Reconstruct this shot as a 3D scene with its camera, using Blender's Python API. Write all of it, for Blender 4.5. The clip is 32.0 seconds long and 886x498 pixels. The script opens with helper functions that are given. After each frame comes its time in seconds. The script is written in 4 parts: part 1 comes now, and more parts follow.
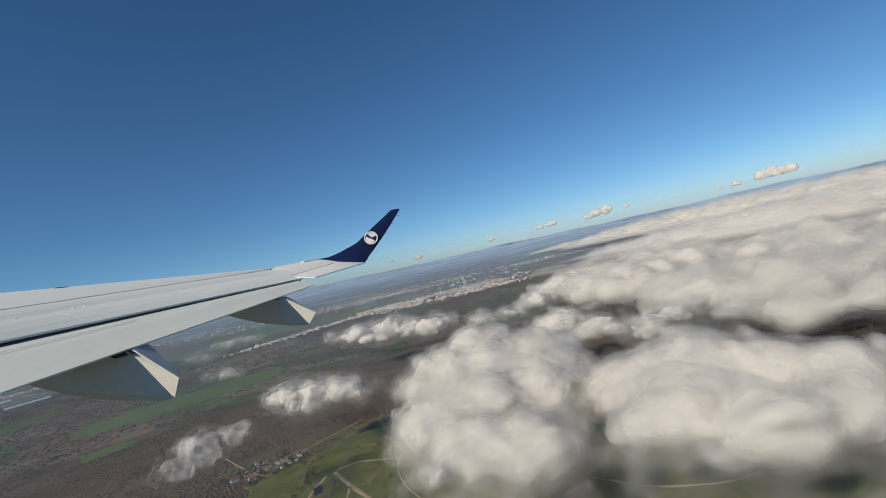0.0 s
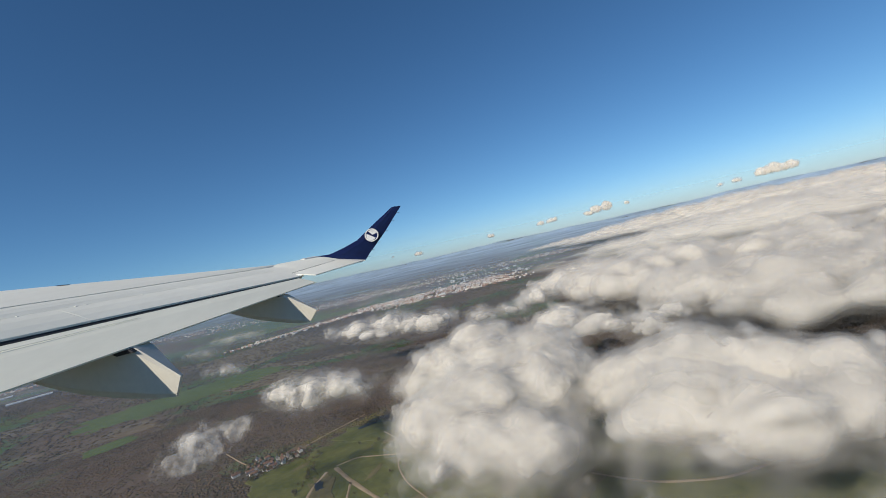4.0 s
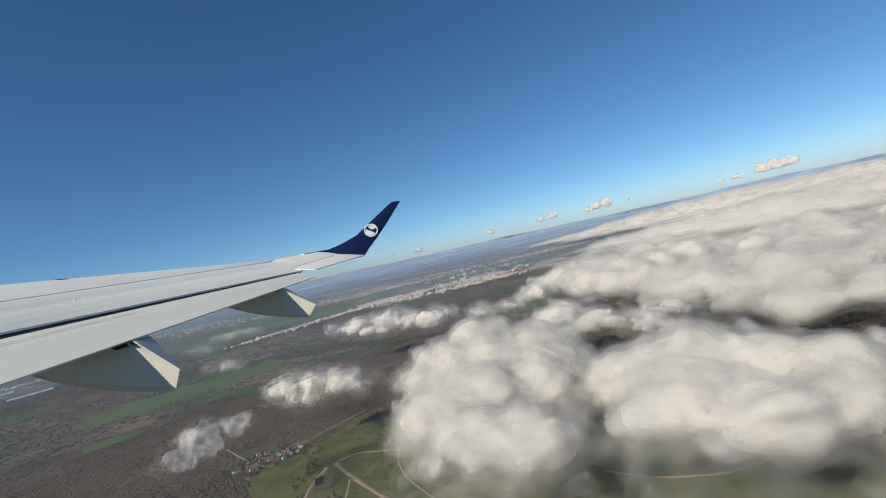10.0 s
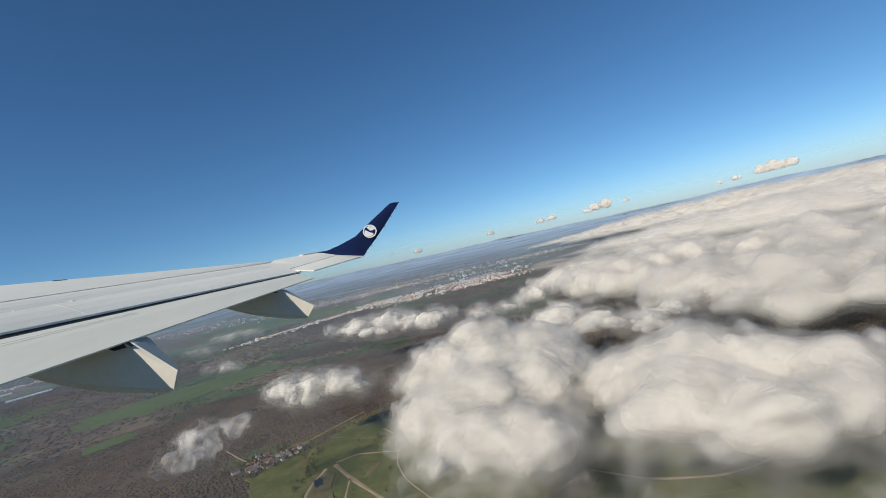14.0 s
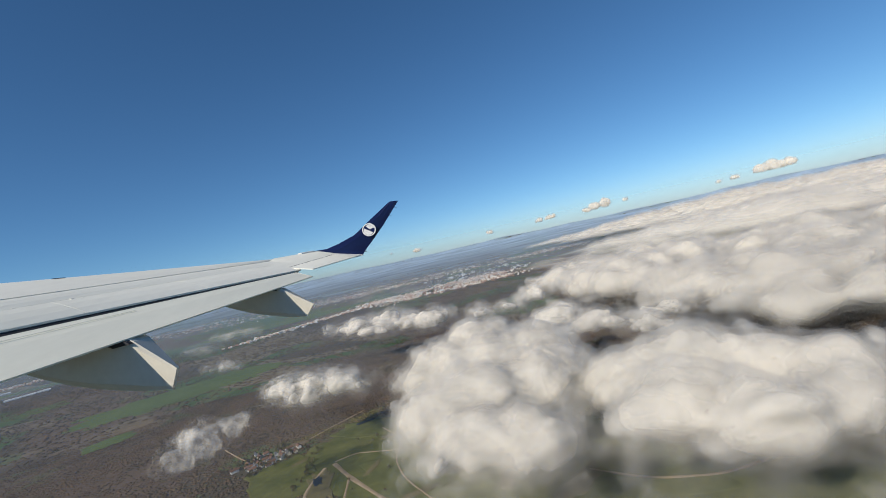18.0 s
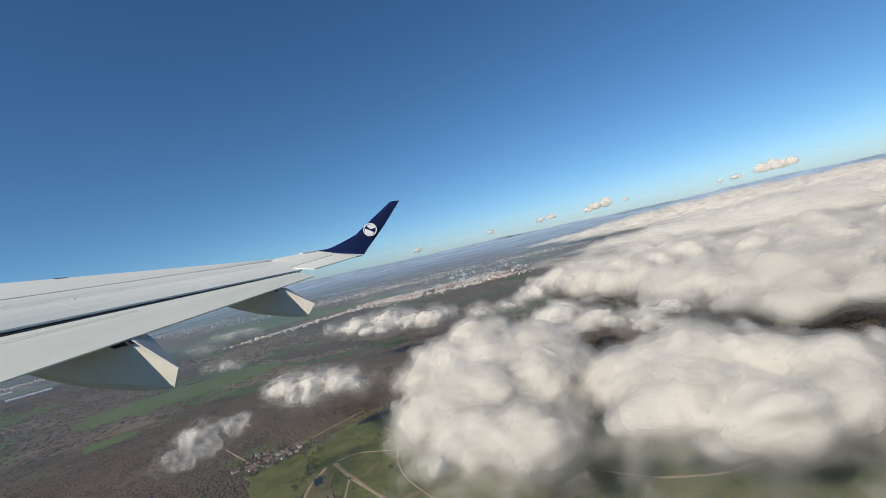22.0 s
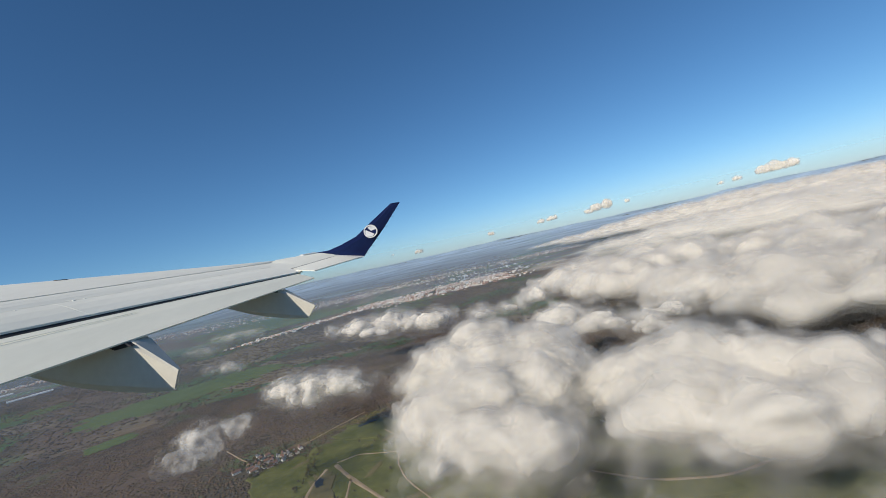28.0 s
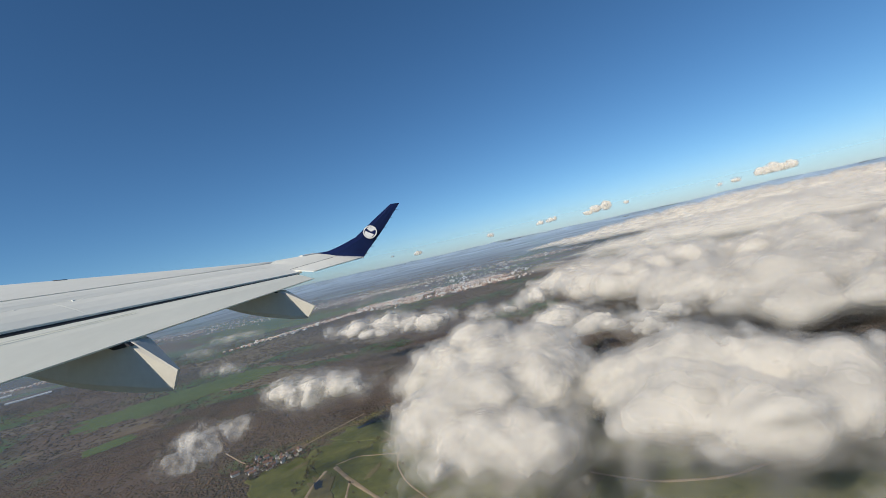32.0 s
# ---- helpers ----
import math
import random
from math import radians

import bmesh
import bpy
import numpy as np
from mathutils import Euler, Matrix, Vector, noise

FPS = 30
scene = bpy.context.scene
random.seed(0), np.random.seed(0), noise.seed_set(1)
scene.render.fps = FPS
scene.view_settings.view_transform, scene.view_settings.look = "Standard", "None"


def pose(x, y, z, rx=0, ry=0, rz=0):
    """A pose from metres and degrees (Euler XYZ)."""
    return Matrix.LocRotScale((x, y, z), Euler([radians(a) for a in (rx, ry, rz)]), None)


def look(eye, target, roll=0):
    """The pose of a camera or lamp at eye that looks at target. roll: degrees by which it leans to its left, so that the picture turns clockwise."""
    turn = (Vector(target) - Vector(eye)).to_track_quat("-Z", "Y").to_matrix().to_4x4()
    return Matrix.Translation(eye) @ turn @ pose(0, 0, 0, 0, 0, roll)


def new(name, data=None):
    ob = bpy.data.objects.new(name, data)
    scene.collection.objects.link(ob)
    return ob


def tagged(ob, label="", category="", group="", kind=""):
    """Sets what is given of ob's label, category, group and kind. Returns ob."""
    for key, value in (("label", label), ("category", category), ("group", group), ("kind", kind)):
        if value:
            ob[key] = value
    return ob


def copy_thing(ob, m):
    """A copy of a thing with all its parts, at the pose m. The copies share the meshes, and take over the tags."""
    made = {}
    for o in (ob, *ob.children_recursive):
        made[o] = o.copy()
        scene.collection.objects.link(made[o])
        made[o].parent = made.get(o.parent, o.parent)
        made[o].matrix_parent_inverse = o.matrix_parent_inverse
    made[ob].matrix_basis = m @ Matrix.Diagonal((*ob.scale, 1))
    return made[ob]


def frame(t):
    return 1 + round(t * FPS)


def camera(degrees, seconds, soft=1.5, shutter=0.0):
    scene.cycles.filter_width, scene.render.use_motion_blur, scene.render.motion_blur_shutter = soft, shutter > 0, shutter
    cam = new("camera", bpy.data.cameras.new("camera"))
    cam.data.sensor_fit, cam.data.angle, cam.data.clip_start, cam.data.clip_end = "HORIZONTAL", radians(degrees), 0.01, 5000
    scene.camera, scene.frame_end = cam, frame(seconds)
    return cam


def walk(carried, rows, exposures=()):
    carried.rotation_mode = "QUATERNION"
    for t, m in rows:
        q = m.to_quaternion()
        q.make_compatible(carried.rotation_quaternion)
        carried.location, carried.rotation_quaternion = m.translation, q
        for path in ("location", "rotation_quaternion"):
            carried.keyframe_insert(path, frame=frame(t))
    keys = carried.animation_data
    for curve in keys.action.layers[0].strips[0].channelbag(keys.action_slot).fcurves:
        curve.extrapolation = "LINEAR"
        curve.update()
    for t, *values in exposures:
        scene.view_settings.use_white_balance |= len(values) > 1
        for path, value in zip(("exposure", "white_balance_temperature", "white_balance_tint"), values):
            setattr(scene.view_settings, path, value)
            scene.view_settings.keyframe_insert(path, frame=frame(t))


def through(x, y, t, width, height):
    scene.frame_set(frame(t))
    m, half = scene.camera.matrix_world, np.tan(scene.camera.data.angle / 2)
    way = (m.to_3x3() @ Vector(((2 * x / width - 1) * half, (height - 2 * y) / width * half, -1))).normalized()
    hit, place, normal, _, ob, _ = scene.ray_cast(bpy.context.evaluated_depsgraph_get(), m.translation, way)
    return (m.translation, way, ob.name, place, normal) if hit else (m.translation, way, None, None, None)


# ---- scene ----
# An airliner's wing over a broken cloud deck and a wooded plain. Metres, z up, ground at 0, the seat window 400 m above it.
from itertools import product

EYE = (0.0, 0.0, 400.0)
cam = camera(88, 32.0, soft=0.95)
# The cabin's own frame: it leans with the climbing aircraft, so the horizon stands askew in it.
CABIN = pose(*EYE, 90.42, 0, 0) @ pose(0, 0, 0, 0, 0, -12.5)
# The passenger's arm sways a little at the window: seconds, turn, tilt, lean in degrees, shift aft and up in metres.
SWAY = ((0, 0.146, 0.761, -0.049, -0.015, 0.021), (0.5, 0.174, 0.575, -0.044, -0.011, 0.022), (1, 0.168, 0.442, -0.043, -0.014,
        0.026), (1.5, 0.209, 0.452, -0.048, -0.011, 0.030), (2, 0.225, 0.526, -0.048, -0.014, 0.030), (2.5, 0.213, 0.430, -0.048,
        -0.019, 0.038), (3, 0.185, 0.414, -0.055, -0.025, 0.042), (4, 0.175, 0.306, -0.054, -0.025, 0.043), (4.5, 0.160, 0.267,
        -0.052, -0.031, 0.043), (6.5, 0.430, -0.025, -0.037, -0.016, 0.038), (7, 0.443, -0.033, -0.036, -0.014, 0.037), (8, 0.475,
        -0.186, -0.030, -0.001, 0.035), (9, 0.452, -0.069, -0.013, 0.013, 0.024), (10, 0.161, -0.154, -0.013, -0.011, 0.014), (11,
        0.074, -0.237, -0.011, -0.005, 0.016), (12, 0.008, -0.122, -0.008, -0.001, 0.013), (13, 0.008, -0.062, -0.004, -0.006,
        0.000), (14, 0.106, -0.013, -0.001, 0.007, 0.011), (14.5, 0.119, 0.001, 0.003, 0.009, 0.007), (16.5, -0.025, -0.057,
        0.009, 0.008, -0.004), (17, -0.086, -0.046, 0.009, 0.000, -0.010), (18, -0.012, -0.121, 0.006, 0.002, -0.005), (19,
        -0.007, 0.006, 0.000, -0.001, -0.000), (20, 0.007, 0.003, -0.002, -0.000, 0.000), (21, 0.038, -0.096, -0.006, -0.005,
        -0.000), (22, 0.081, -0.135, 0.002, -0.005, -0.004), (23, 0.080, -0.089, -0.003, -0.008, -0.001), (24, 0.082, -0.093,
        -0.004, -0.005, 0.002), (25, 0.100, -0.006, -0.003, -0.009, -0.005), (25.5, 0.158, 0.010, -0.004, -0.005, 0.000), (27.5,
        0.224, 0.006, 0.004, 0.007, 0.005), (28, 0.198, 0.044, 0.007, 0.007, 0.001), (29, 0.043, 0.155, 0.002, -0.012, -0.004),
        (30, 0.084, 0.175, 0.010, -0.002, -0.011), (31, 0.121, 0.108, 0.015, 0.006, -0.014), (32, 0.114, 0.234, 0.016, 0.002,
        -0.019))
walk(cam, [(t, CABIN @ pose(aft, rise, 0, tilt, turn, lean)) for t, turn, tilt, lean, aft, rise in SWAY], exposures=[(0, -0.18), (4, -0.06), (12, -0.02), (19, 0.02), (25.0, 0.03), (32.0, 0.0)])

# ---- light ----
SUNBEAM = Vector((0.540, 0.627, -0.562)).normalized()  # the way the sunlight travels
sun = new("sun", bpy.data.lights.new("sun", "SUN"))
sun.data.energy, sun.data.angle, sun.data.color = 5.0, radians(0.53), (1.0, 0.91, 0.78)
sun.matrix_world = look((0, 0, 900), Vector((0, 0, 900)) + SUNBEAM)
world = bpy.data.worlds.new("sky")
scene.world = world
world.use_nodes = True
sky = world.node_tree.nodes.new("ShaderNodeTexSky")
sky.sky_type, sky.sun_disc = "NISHITA", False
sky.sun_elevation = math.asin(-SUNBEAM.z)
sky.sun_rotation = math.atan2(-SUNBEAM.x, -SUNBEAM.y)
sky.altitude, sky.air_density, sky.dust_density, sky.ozone_density = 2200, 1.0, 0.15, 4.0
back = world.node_tree.nodes["Background"]
back.inputs["Strength"].default_value = 0.101
# the sky is read a little above the true line of sight: the pale rim of the atmosphere lies behind the haze
wn, wl = world.node_tree.nodes, world.node_tree.links
way, lift, tint, clean = wn.new("ShaderNodeTexCoord"), wn.new("ShaderNodeVectorMath"), wn.new("ShaderNodeHueSaturation"), wn.new("ShaderNodeMix")
clean.data_type, clean.blend_type = "RGBA", "MULTIPLY"
clean.inputs[0].default_value, clean.inputs[7].default_value = 1.0, (0.87, 1.0, 1.0, 1)
lift.operation, lift.inputs[1].default_value = "ADD", (0, 0, 0.022)
tint.inputs["Saturation"].default_value = 1.12
wl.new(way.outputs["Generated"], lift.inputs[0])
wl.new(lift.outputs[0], sky.inputs["Vector"])
wl.new(sky.outputs[0], tint.inputs["Color"])
wl.new(tint.outputs[0], clean.inputs[6])
wl.new(clean.outputs[2], back.inputs["Color"])
scene.cycles.transparent_max_bounces = 60


# ---- materials ----
def stuff_of(name, rough=0.8, metal=0.0, spec=0.5):
    m = bpy.data.materials.new(name)
    m.use_nodes = True
    b = m.node_tree.nodes["Principled BSDF"]
    b.inputs["Roughness"].default_value, b.inputs["Metallic"].default_value = rough, metal
    b.inputs["Specular IOR Level"].default_value = spec
    return m, m.node_tree.nodes, m.node_tree.links, b


def noise_at(n, l, scale, detail=5.0, rough=0.55, stretch=None, source="Object"):
    tex = n.new("ShaderNodeTexNoise")
    tex.inputs["Scale"].default_value, tex.inputs["Detail"].default_value, tex.inputs["Roughness"].default_value = scale, detail, rough
    co = n.new("ShaderNodeTexCoord")
    if stretch:
        mp = n.new("ShaderNodeMapping")
        mp.inputs["Scale"].default_value = stretch
        l.new(co.outputs[source], mp.inputs["Vector"])
        l.new(mp.outputs[0], tex.inputs["Vector"])
    else:
        l.new(co.outputs[source], tex.inputs["Vector"])
    return tex


def ramp_of(n, l, value, stops):
    r = n.new("ShaderNodeValToRGB")
    el = r.color_ramp.elements
    while len(el) < len(stops):
        el.new(0.5)
    for e, (p, c) in zip(el, stops):
        e.position, e.color = p, (*c, 1)
    l.new(value, r.inputs["Fac"])
    return r


def mixed(n, l, fac, a, b, mode="MIX"):
    m = n.new("ShaderNodeMix")
    m.data_type, m.blend_type = "RGBA", mode
    for slot, v in ((0, fac), (6, a), (7, b)):
        if isinstance(v, (int, float)):
            m.inputs[slot].default_value = v
        elif isinstance(v, tuple):
            m.inputs[slot].default_value = (*v, 1)
        else:
            l.new(v, m.inputs[slot])
    return m.outputs[2]


def two_scale(name, dark, light, big, small, rough=0.8, metal=0.0, bump=0.0, spec=0.5, stretch=None, jitter=0.0, grit=0.28):
    """Colour that wanders between two tones at two scales, with a fine relief."""
    m, n, l, b = stuff_of(name, rough, metal, spec)
    a = ramp_of(n, l, noise_at(n, l, big, 4, 0.55, stretch).outputs["Fac"], [(0.32, dark), (0.68, light)])
    fine = noise_at(n, l, small, 6, 0.6, stretch)
    tone = ramp_of(n, l, fine.outputs["Fac"], [(0.25, (1 - grit,) * 3), (0.75, (1.0, 1.0, 1.0))])
    col = mixed(n, l, 1.0, a.outputs[0], tone.outputs[0], "MULTIPLY")
    if jitter:
        info = n.new("ShaderNodeObjectInfo")
        r = ramp_of(n, l, info.outputs["Random"], [(0.0, (1 - jitter,) * 3), (1.0, (1.0, 1.0, 1.0))])
        col = mixed(n, l, 1.0, col, r.outputs[0], "MULTIPLY")
    l.new(col, b.inputs["Base Color"])
    if bump:
        bp = n.new("ShaderNodeBump")
        bp.inputs["Strength"].default_value, bp.inputs["Distance"].default_value = 0.5, bump
        l.new(fine.outputs["Fac"], bp.inputs["Height"])
        l.new(bp.outputs[0], b.inputs["Normal"])
    return m


WING_GREY = two_scale("wing_paint", (0.81, 0.81, 0.72), (0.85, 0.85, 0.76), 0.6, 5, 0.42, spec=0.4, stretch=(2, 0.5, 1), grit=0.06)
PANEL_GREY = two_scale("panel_paint", (0.82, 0.82, 0.73), (0.87, 0.87, 0.78), 0.8, 6, 0.45, spec=0.4, stretch=(2, 0.6, 1), grit=0.06)
FLAP_GREY = two_scale("flap_paint", (0.76, 0.765, 0.665), (0.81, 0.815, 0.71), 0.7, 5, 0.45, spec=0.4, stretch=(2, 0.5, 1), grit=0.07)
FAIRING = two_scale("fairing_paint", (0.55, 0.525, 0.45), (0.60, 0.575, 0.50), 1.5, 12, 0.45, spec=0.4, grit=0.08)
NAVY = two_scale("navy_paint", (0.007, 0.012, 0.060), (0.010, 0.018, 0.080), 1.5, 14, 0.3, spec=0.35)
WHITE = two_scale("white_paint", (0.74, 0.74, 0.72), (0.82, 0.82, 0.80), 3, 20, 0.4)
DARK = two_scale("gap_and_trim_black", (0.012, 0.012, 0.016), (0.03, 0.03, 0.035), 4, 30, 0.7)


# ---- shapes ----
def mesh_part(name, verts, faces, mat, parent=None, smooth=False, label=""):
    me = bpy.data.meshes.new(name)
    me.from_pydata(verts, [], faces)
    me.materials.append(mat)
    if smooth:
        me.polygons.foreach_set("use_smooth", [True] * len(me.polygons))
    me.update()
    ob = new(name, me)
    if parent:
        ob.parent = parent
    return tagged(ob, label)


def part(name, bm, mat, parent=None, label="", smooth=False):
    me = bpy.data.meshes.new(name)
    bmesh.ops.recalc_face_normals(bm, faces=bm.faces)
    bm.to_mesh(me)
    bm.free()
    me.materials.append(mat)
    if smooth:
        me.polygons.foreach_set("use_smooth", [True] * len(me.polygons))
    ob = new(name, me)
    if parent:
        ob.parent = parent
    return tagged(ob, label)


def loft(sections, cap=True):
    """A closed skin through section loops of equal length."""
    bm = bmesh.new()
    rings = [[bm.verts.new(p) for p in s] for s in sections]
    k = len(rings[0])
    for a, b in zip(rings, rings[1:]):
        for i in range(k):
            bm.faces.new((a[i], a[(i + 1) % k], b[(i + 1) % k], b[i]))
    if cap:
        bm.faces.new(rings[0])
        bm.faces.new(rings[-1][::-1])
    return bm


def empty(name, label, category, matrix=None, group="", kind=""):
    ob = new(name)
    if matrix is not None:
        ob.matrix_world = matrix
    return tagged(ob, label, category, group, kind)


# ---- gradient noise on arrays ----
TABLE = np.random.RandomState(5).permutation(4096)
ANGLES = np.random.RandomState(6).rand(4096) * 2 * np.pi


def grain(x, y, seed=0):
    xi, yi = np.floor(x).astype(int), np.floor(y).astype(int)
    xf, yf = x - xi, y - yi

    def corner(dx, dy):
        h = TABLE[(TABLE[(xi + dx + seed * 131) & 4095] + yi + dy) & 4095]
        a = ANGLES[h]
        return np.cos(a) * (xf - dx) + np.sin(a) * (yf - dy)
    u, v = xf ** 3 * (xf * (6 * xf - 15) + 10), yf ** 3 * (yf * (6 * yf - 15) + 10)
    low = corner(0, 0) * (1 - u) + corner(1, 0) * u
    high = corner(0, 1) * (1 - u) + corner(1, 1) * u
    return 1.4 * (low * (1 - v) + high * v)


def fbm(x, y, octaves=4, seed=0, gain=0.5):
    total, amp = np.zeros_like(x), 1.0
    for o in range(octaves):
        total += amp * grain(x * 2 ** o + 17.3 * o, y * 2 ** o - 9.1 * o, seed + o)
        amp *= gain
    return total


def billow(x, y, octaves=4, seed=0, gain=0.5):
    total, amp = np.zeros_like(x), 1.0
    for o in range(octaves):
        total += amp * (1 - 2 * np.abs(grain(x * 2 ** o + 31.7 * o, y * 2 ** o + 11.9 * o, seed + o)))
        amp *= gain
    return total


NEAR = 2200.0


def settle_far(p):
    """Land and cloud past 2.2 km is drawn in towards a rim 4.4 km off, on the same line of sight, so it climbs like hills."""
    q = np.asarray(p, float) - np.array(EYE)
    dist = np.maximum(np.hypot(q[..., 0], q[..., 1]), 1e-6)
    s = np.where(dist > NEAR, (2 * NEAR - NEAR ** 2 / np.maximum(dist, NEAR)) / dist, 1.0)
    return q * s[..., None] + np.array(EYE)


def sheet_mesh(name, P, mat, attrs=None, smooth=True, keep=None):
    """A grid of points P[rows, cols, 3] as one quad sheet; keep masks whole quads."""
    r, c = P.shape[:2]
    idx = np.arange(r * c).reshape(r, c)
    q = np.stack([idx[:-1, :-1], idx[:-1, 1:], idx[1:, 1:], idx[1:, :-1]], -1).reshape(-1, 4)
    if keep is not None:
        k = keep[:-1, :-1] | keep[:-1, 1:] | keep[1:, 1:] | keep[1:, :-1]
        q = q[k.reshape(-1)]
    used = np.unique(q)
    remap = np.zeros(r * c, int)
    remap[used] = np.arange(len(used))
    V = P.reshape(-1, 3)[used]
    q = remap[q]
    me = bpy.data.meshes.new(name)
    me.vertices.add(len(V))
    me.vertices.foreach_set("co", V.astype(np.float32).ravel())
    me.loops.add(q.size)
    me.loops.foreach_set("vertex_index", q.ravel().astype(np.int32))
    me.polygons.add(len(q))
    me.polygons.foreach_set("loop_start", np.arange(0, q.size, 4, dtype=np.int32))
    if smooth:
        me.polygons.foreach_set("use_smooth", np.ones(len(q), bool))
    for key, arr in (attrs or {}).items():
        at = me.attributes.new(key, "FLOAT", "POINT")
        at.data.foreach_set("value", arr.reshape(-1)[used].astype(np.float32))
    me.update(calc_edges=True)
    me.materials.append(mat)
    return me
# ---- the wing: x aft, y outboard, z up in the cabin's frame ----
WING = CABIN @ Matrix(((1, 0, 0, 0), (0, 0, 1, 0), (0, -1, 0, 0), (0, 0, 0, 1)))
wing = empty("aircraft_wing", "light grey painted airliner wing with navy winglet, seen from the cabin", "wing", WING)


def flap_edge(y):
    return (-5.084 + 0.245 * y, -1.7274 + 0.117 * y)


def gap_edge(y):
    return (-4.786 + 0.355 * (y - 4.957), -0.897 + 0.0882 * (y - 4.957))


def slat_edge(y):
    return (-5.36 + 0.293 * (y - 5.55), -0.629 + 0.0677 * (y - 5.55))


def crest(y):
    return (-6.05 + 0.491 * (y - 6.27), -0.494 + 0.053 * (y - 6.27))


def between(a, b, k, lift=0.0):
    return (a[0] + (b[0] - a[0]) * k, a[1] + (b[1] - a[1]) * k + lift * 4 * k * (1 - k))


def at(y, xz, dz=0.0, dx=0.0):
    return (xz[0] + dx, y, xz[1] + dz)


def spread(a, b, n):
    return [a + (b - a) * i / (n - 1) for i in range(n)]


def slat_section(y):
    a, b = crest(y), slat_edge(y)
    thick = 0.05 + 0.03 * max(0, 10.6 - y)
    nose = 0.10 + 0.05 * max(0, 10.6 - y)
    top = [between(a, b, k, 0.012) for k in (1, 0.7, 0.4, 0.15, 0)]
    front = [(a[0] - nose * 0.6, a[1] - 0.012), (a[0] - nose, a[1] - thick * 0.45), (a[0] - nose * 0.9, a[1] - thick), (a[0], a[1] - thick * 1.3)]
    return [at(y, p) for p in top + front] + [at(y, b, -0.10)]


def skin(name, y0, y1, rear, front, mat, thick=0.03, n=7, lift=0.01, label=""):
    """A panel of the upper surface between two edge lines, with its own thickness."""
    secs = []
    for y in spread(y0, y1, n):
        a, b = rear(y), front(y)
        top = [at(y, between(a, b, k, lift)) for k in (0, 0.33, 0.67, 1)]
        secs.append(top + [(x, yy, z - thick) for x, yy, z in reversed(top)])
    return part(name, loft(secs), mat, wing, label)


part("slat", loft([slat_section(y) for y in spread(1.6, 10.62, 16)]), WING_GREY, wing, "pale grey leading-edge slat", smooth=False)


def spoiler_front(y):
    return between(slat_edge(y), gap_edge(y), 0.42 - 0.006 * (y - 5), 0.01)


def fore(y):
    p = slat_edge(y)
    return (p[0] + 0.034, p[1] - 0.006)


# fixed forward skin, then the hinged spoiler panels in a row behind it
for y0, y1 in ((1.6, 4.9), (4.91, 9.85)):
    skin("upper_skin", y0, y1, lambda y: (spoiler_front(y)[0] - 0.006, spoiler_front(y)[1]), fore, WING_GREY)
for y0, y1 in ((1.6, 3.8), (3.803, 5.79), (5.794, 7.6), (7.603, 9.85)):
    skin("spoiler", y0, y1, gap_edge, lambda y: (spoiler_front(y)[0] + 0.006, spoiler_front(y)[1]), PANEL_GREY, 0.028, lift=0.014)


def box_section(y):
    s, g = slat_edge(y), gap_edge(y)
    deep = 0.16 + 0.055 * max(0, 10.2 - y)
    top = [(s[0] + 0.02, s[1] - 0.05), between((s[0], s[1] - 0.045), (g[0], g[1] - 0.045), 0.5, 0.01), (g[0] - 0.03, g[1] - 0.045)]
    low = [(g[0] - 0.10, g[1] - 0.12), (g[0] - 0.5, g[1] - deep), (s[0] + 0.1, s[1] - deep - 0.03)]
    return [at(y, p) for p in top + low]


part("wing_box", loft([box_section(y) for y in spread(1.6, 9.85, 8)]), WING_GREY, wing)


def flap_section(y, drop=0.0):
    g, e = gap_edge(y), flap_edge(y)
    nose = (g[0] - 0.02, g[1] - 0.075)
    start = (g[0] + 0.035 + 0.005 * (9.8 - y), g[1] - 0.030 - 0.005 * (9.8 - y))
    top = [start, between(start, e, 0.35, 0.012), between(start, e, 0.7, 0.008), (e[0], e[1] + 0.008)]
    low = [(e[0] - 0.005, e[1] - 0.012), between(e, nose, 0.5, -0.05), (nose[0], nose[1] - 0.06)]
    return [at(y, p, drop) for p in top + low + [nose]]


part("flap", loft([flap_section(y) for y in spread(1.6, 5.56, 6)]), FLAP_GREY, wing, "pale grey inner flap panel, slightly lowered")
part("flap", loft([flap_section(y) for y in spread(5.561, 9.62, 7)]), FLAP_GREY, wing, "pale grey outer flap panel, slightly lowered")


# black strips paint the shade in the flap cove and under the slat's rear edge
def cove_section(y):
    g = gap_edge(y)
    start = (g[0] + 0.040 + 0.005 * (9.8 - y), g[1] - 0.026 - 0.005 * (9.8 - y))
    return [at(y, p) for p in ((g[0] - 0.01, g[1] - 0.029), start, (start[0], start[1] - 0.02), (g[0] - 0.01, g[1] - 0.06))]


def slat_shade_section(y):
    p = slat_edge(y)
    return [at(y, (p[0] + dx, p[1] + dz)) for dx, dz in ((-0.01, -0.022), (0.04, -0.022), (0.04, -0.05), (-0.01, -0.05))]


part("flap_gap_shade", loft([cove_section(y) for y in spread(1.6, 9.62, 8)]), DARK, wing, "black strip painting the shade in the gap ahead of the flap")
part("slat_gap_shade", loft([slat_shade_section(y) for y in spread(1.6, 10.58, 8)]), DARK, wing, "black strip painting the shade in the gap behind the slat")


# outboard wing with the aileron
def tip_rear(y):
    return (-2.825 + 0.29 * (y - 9.6), -0.473 + 0.123 * (y - 9.6))


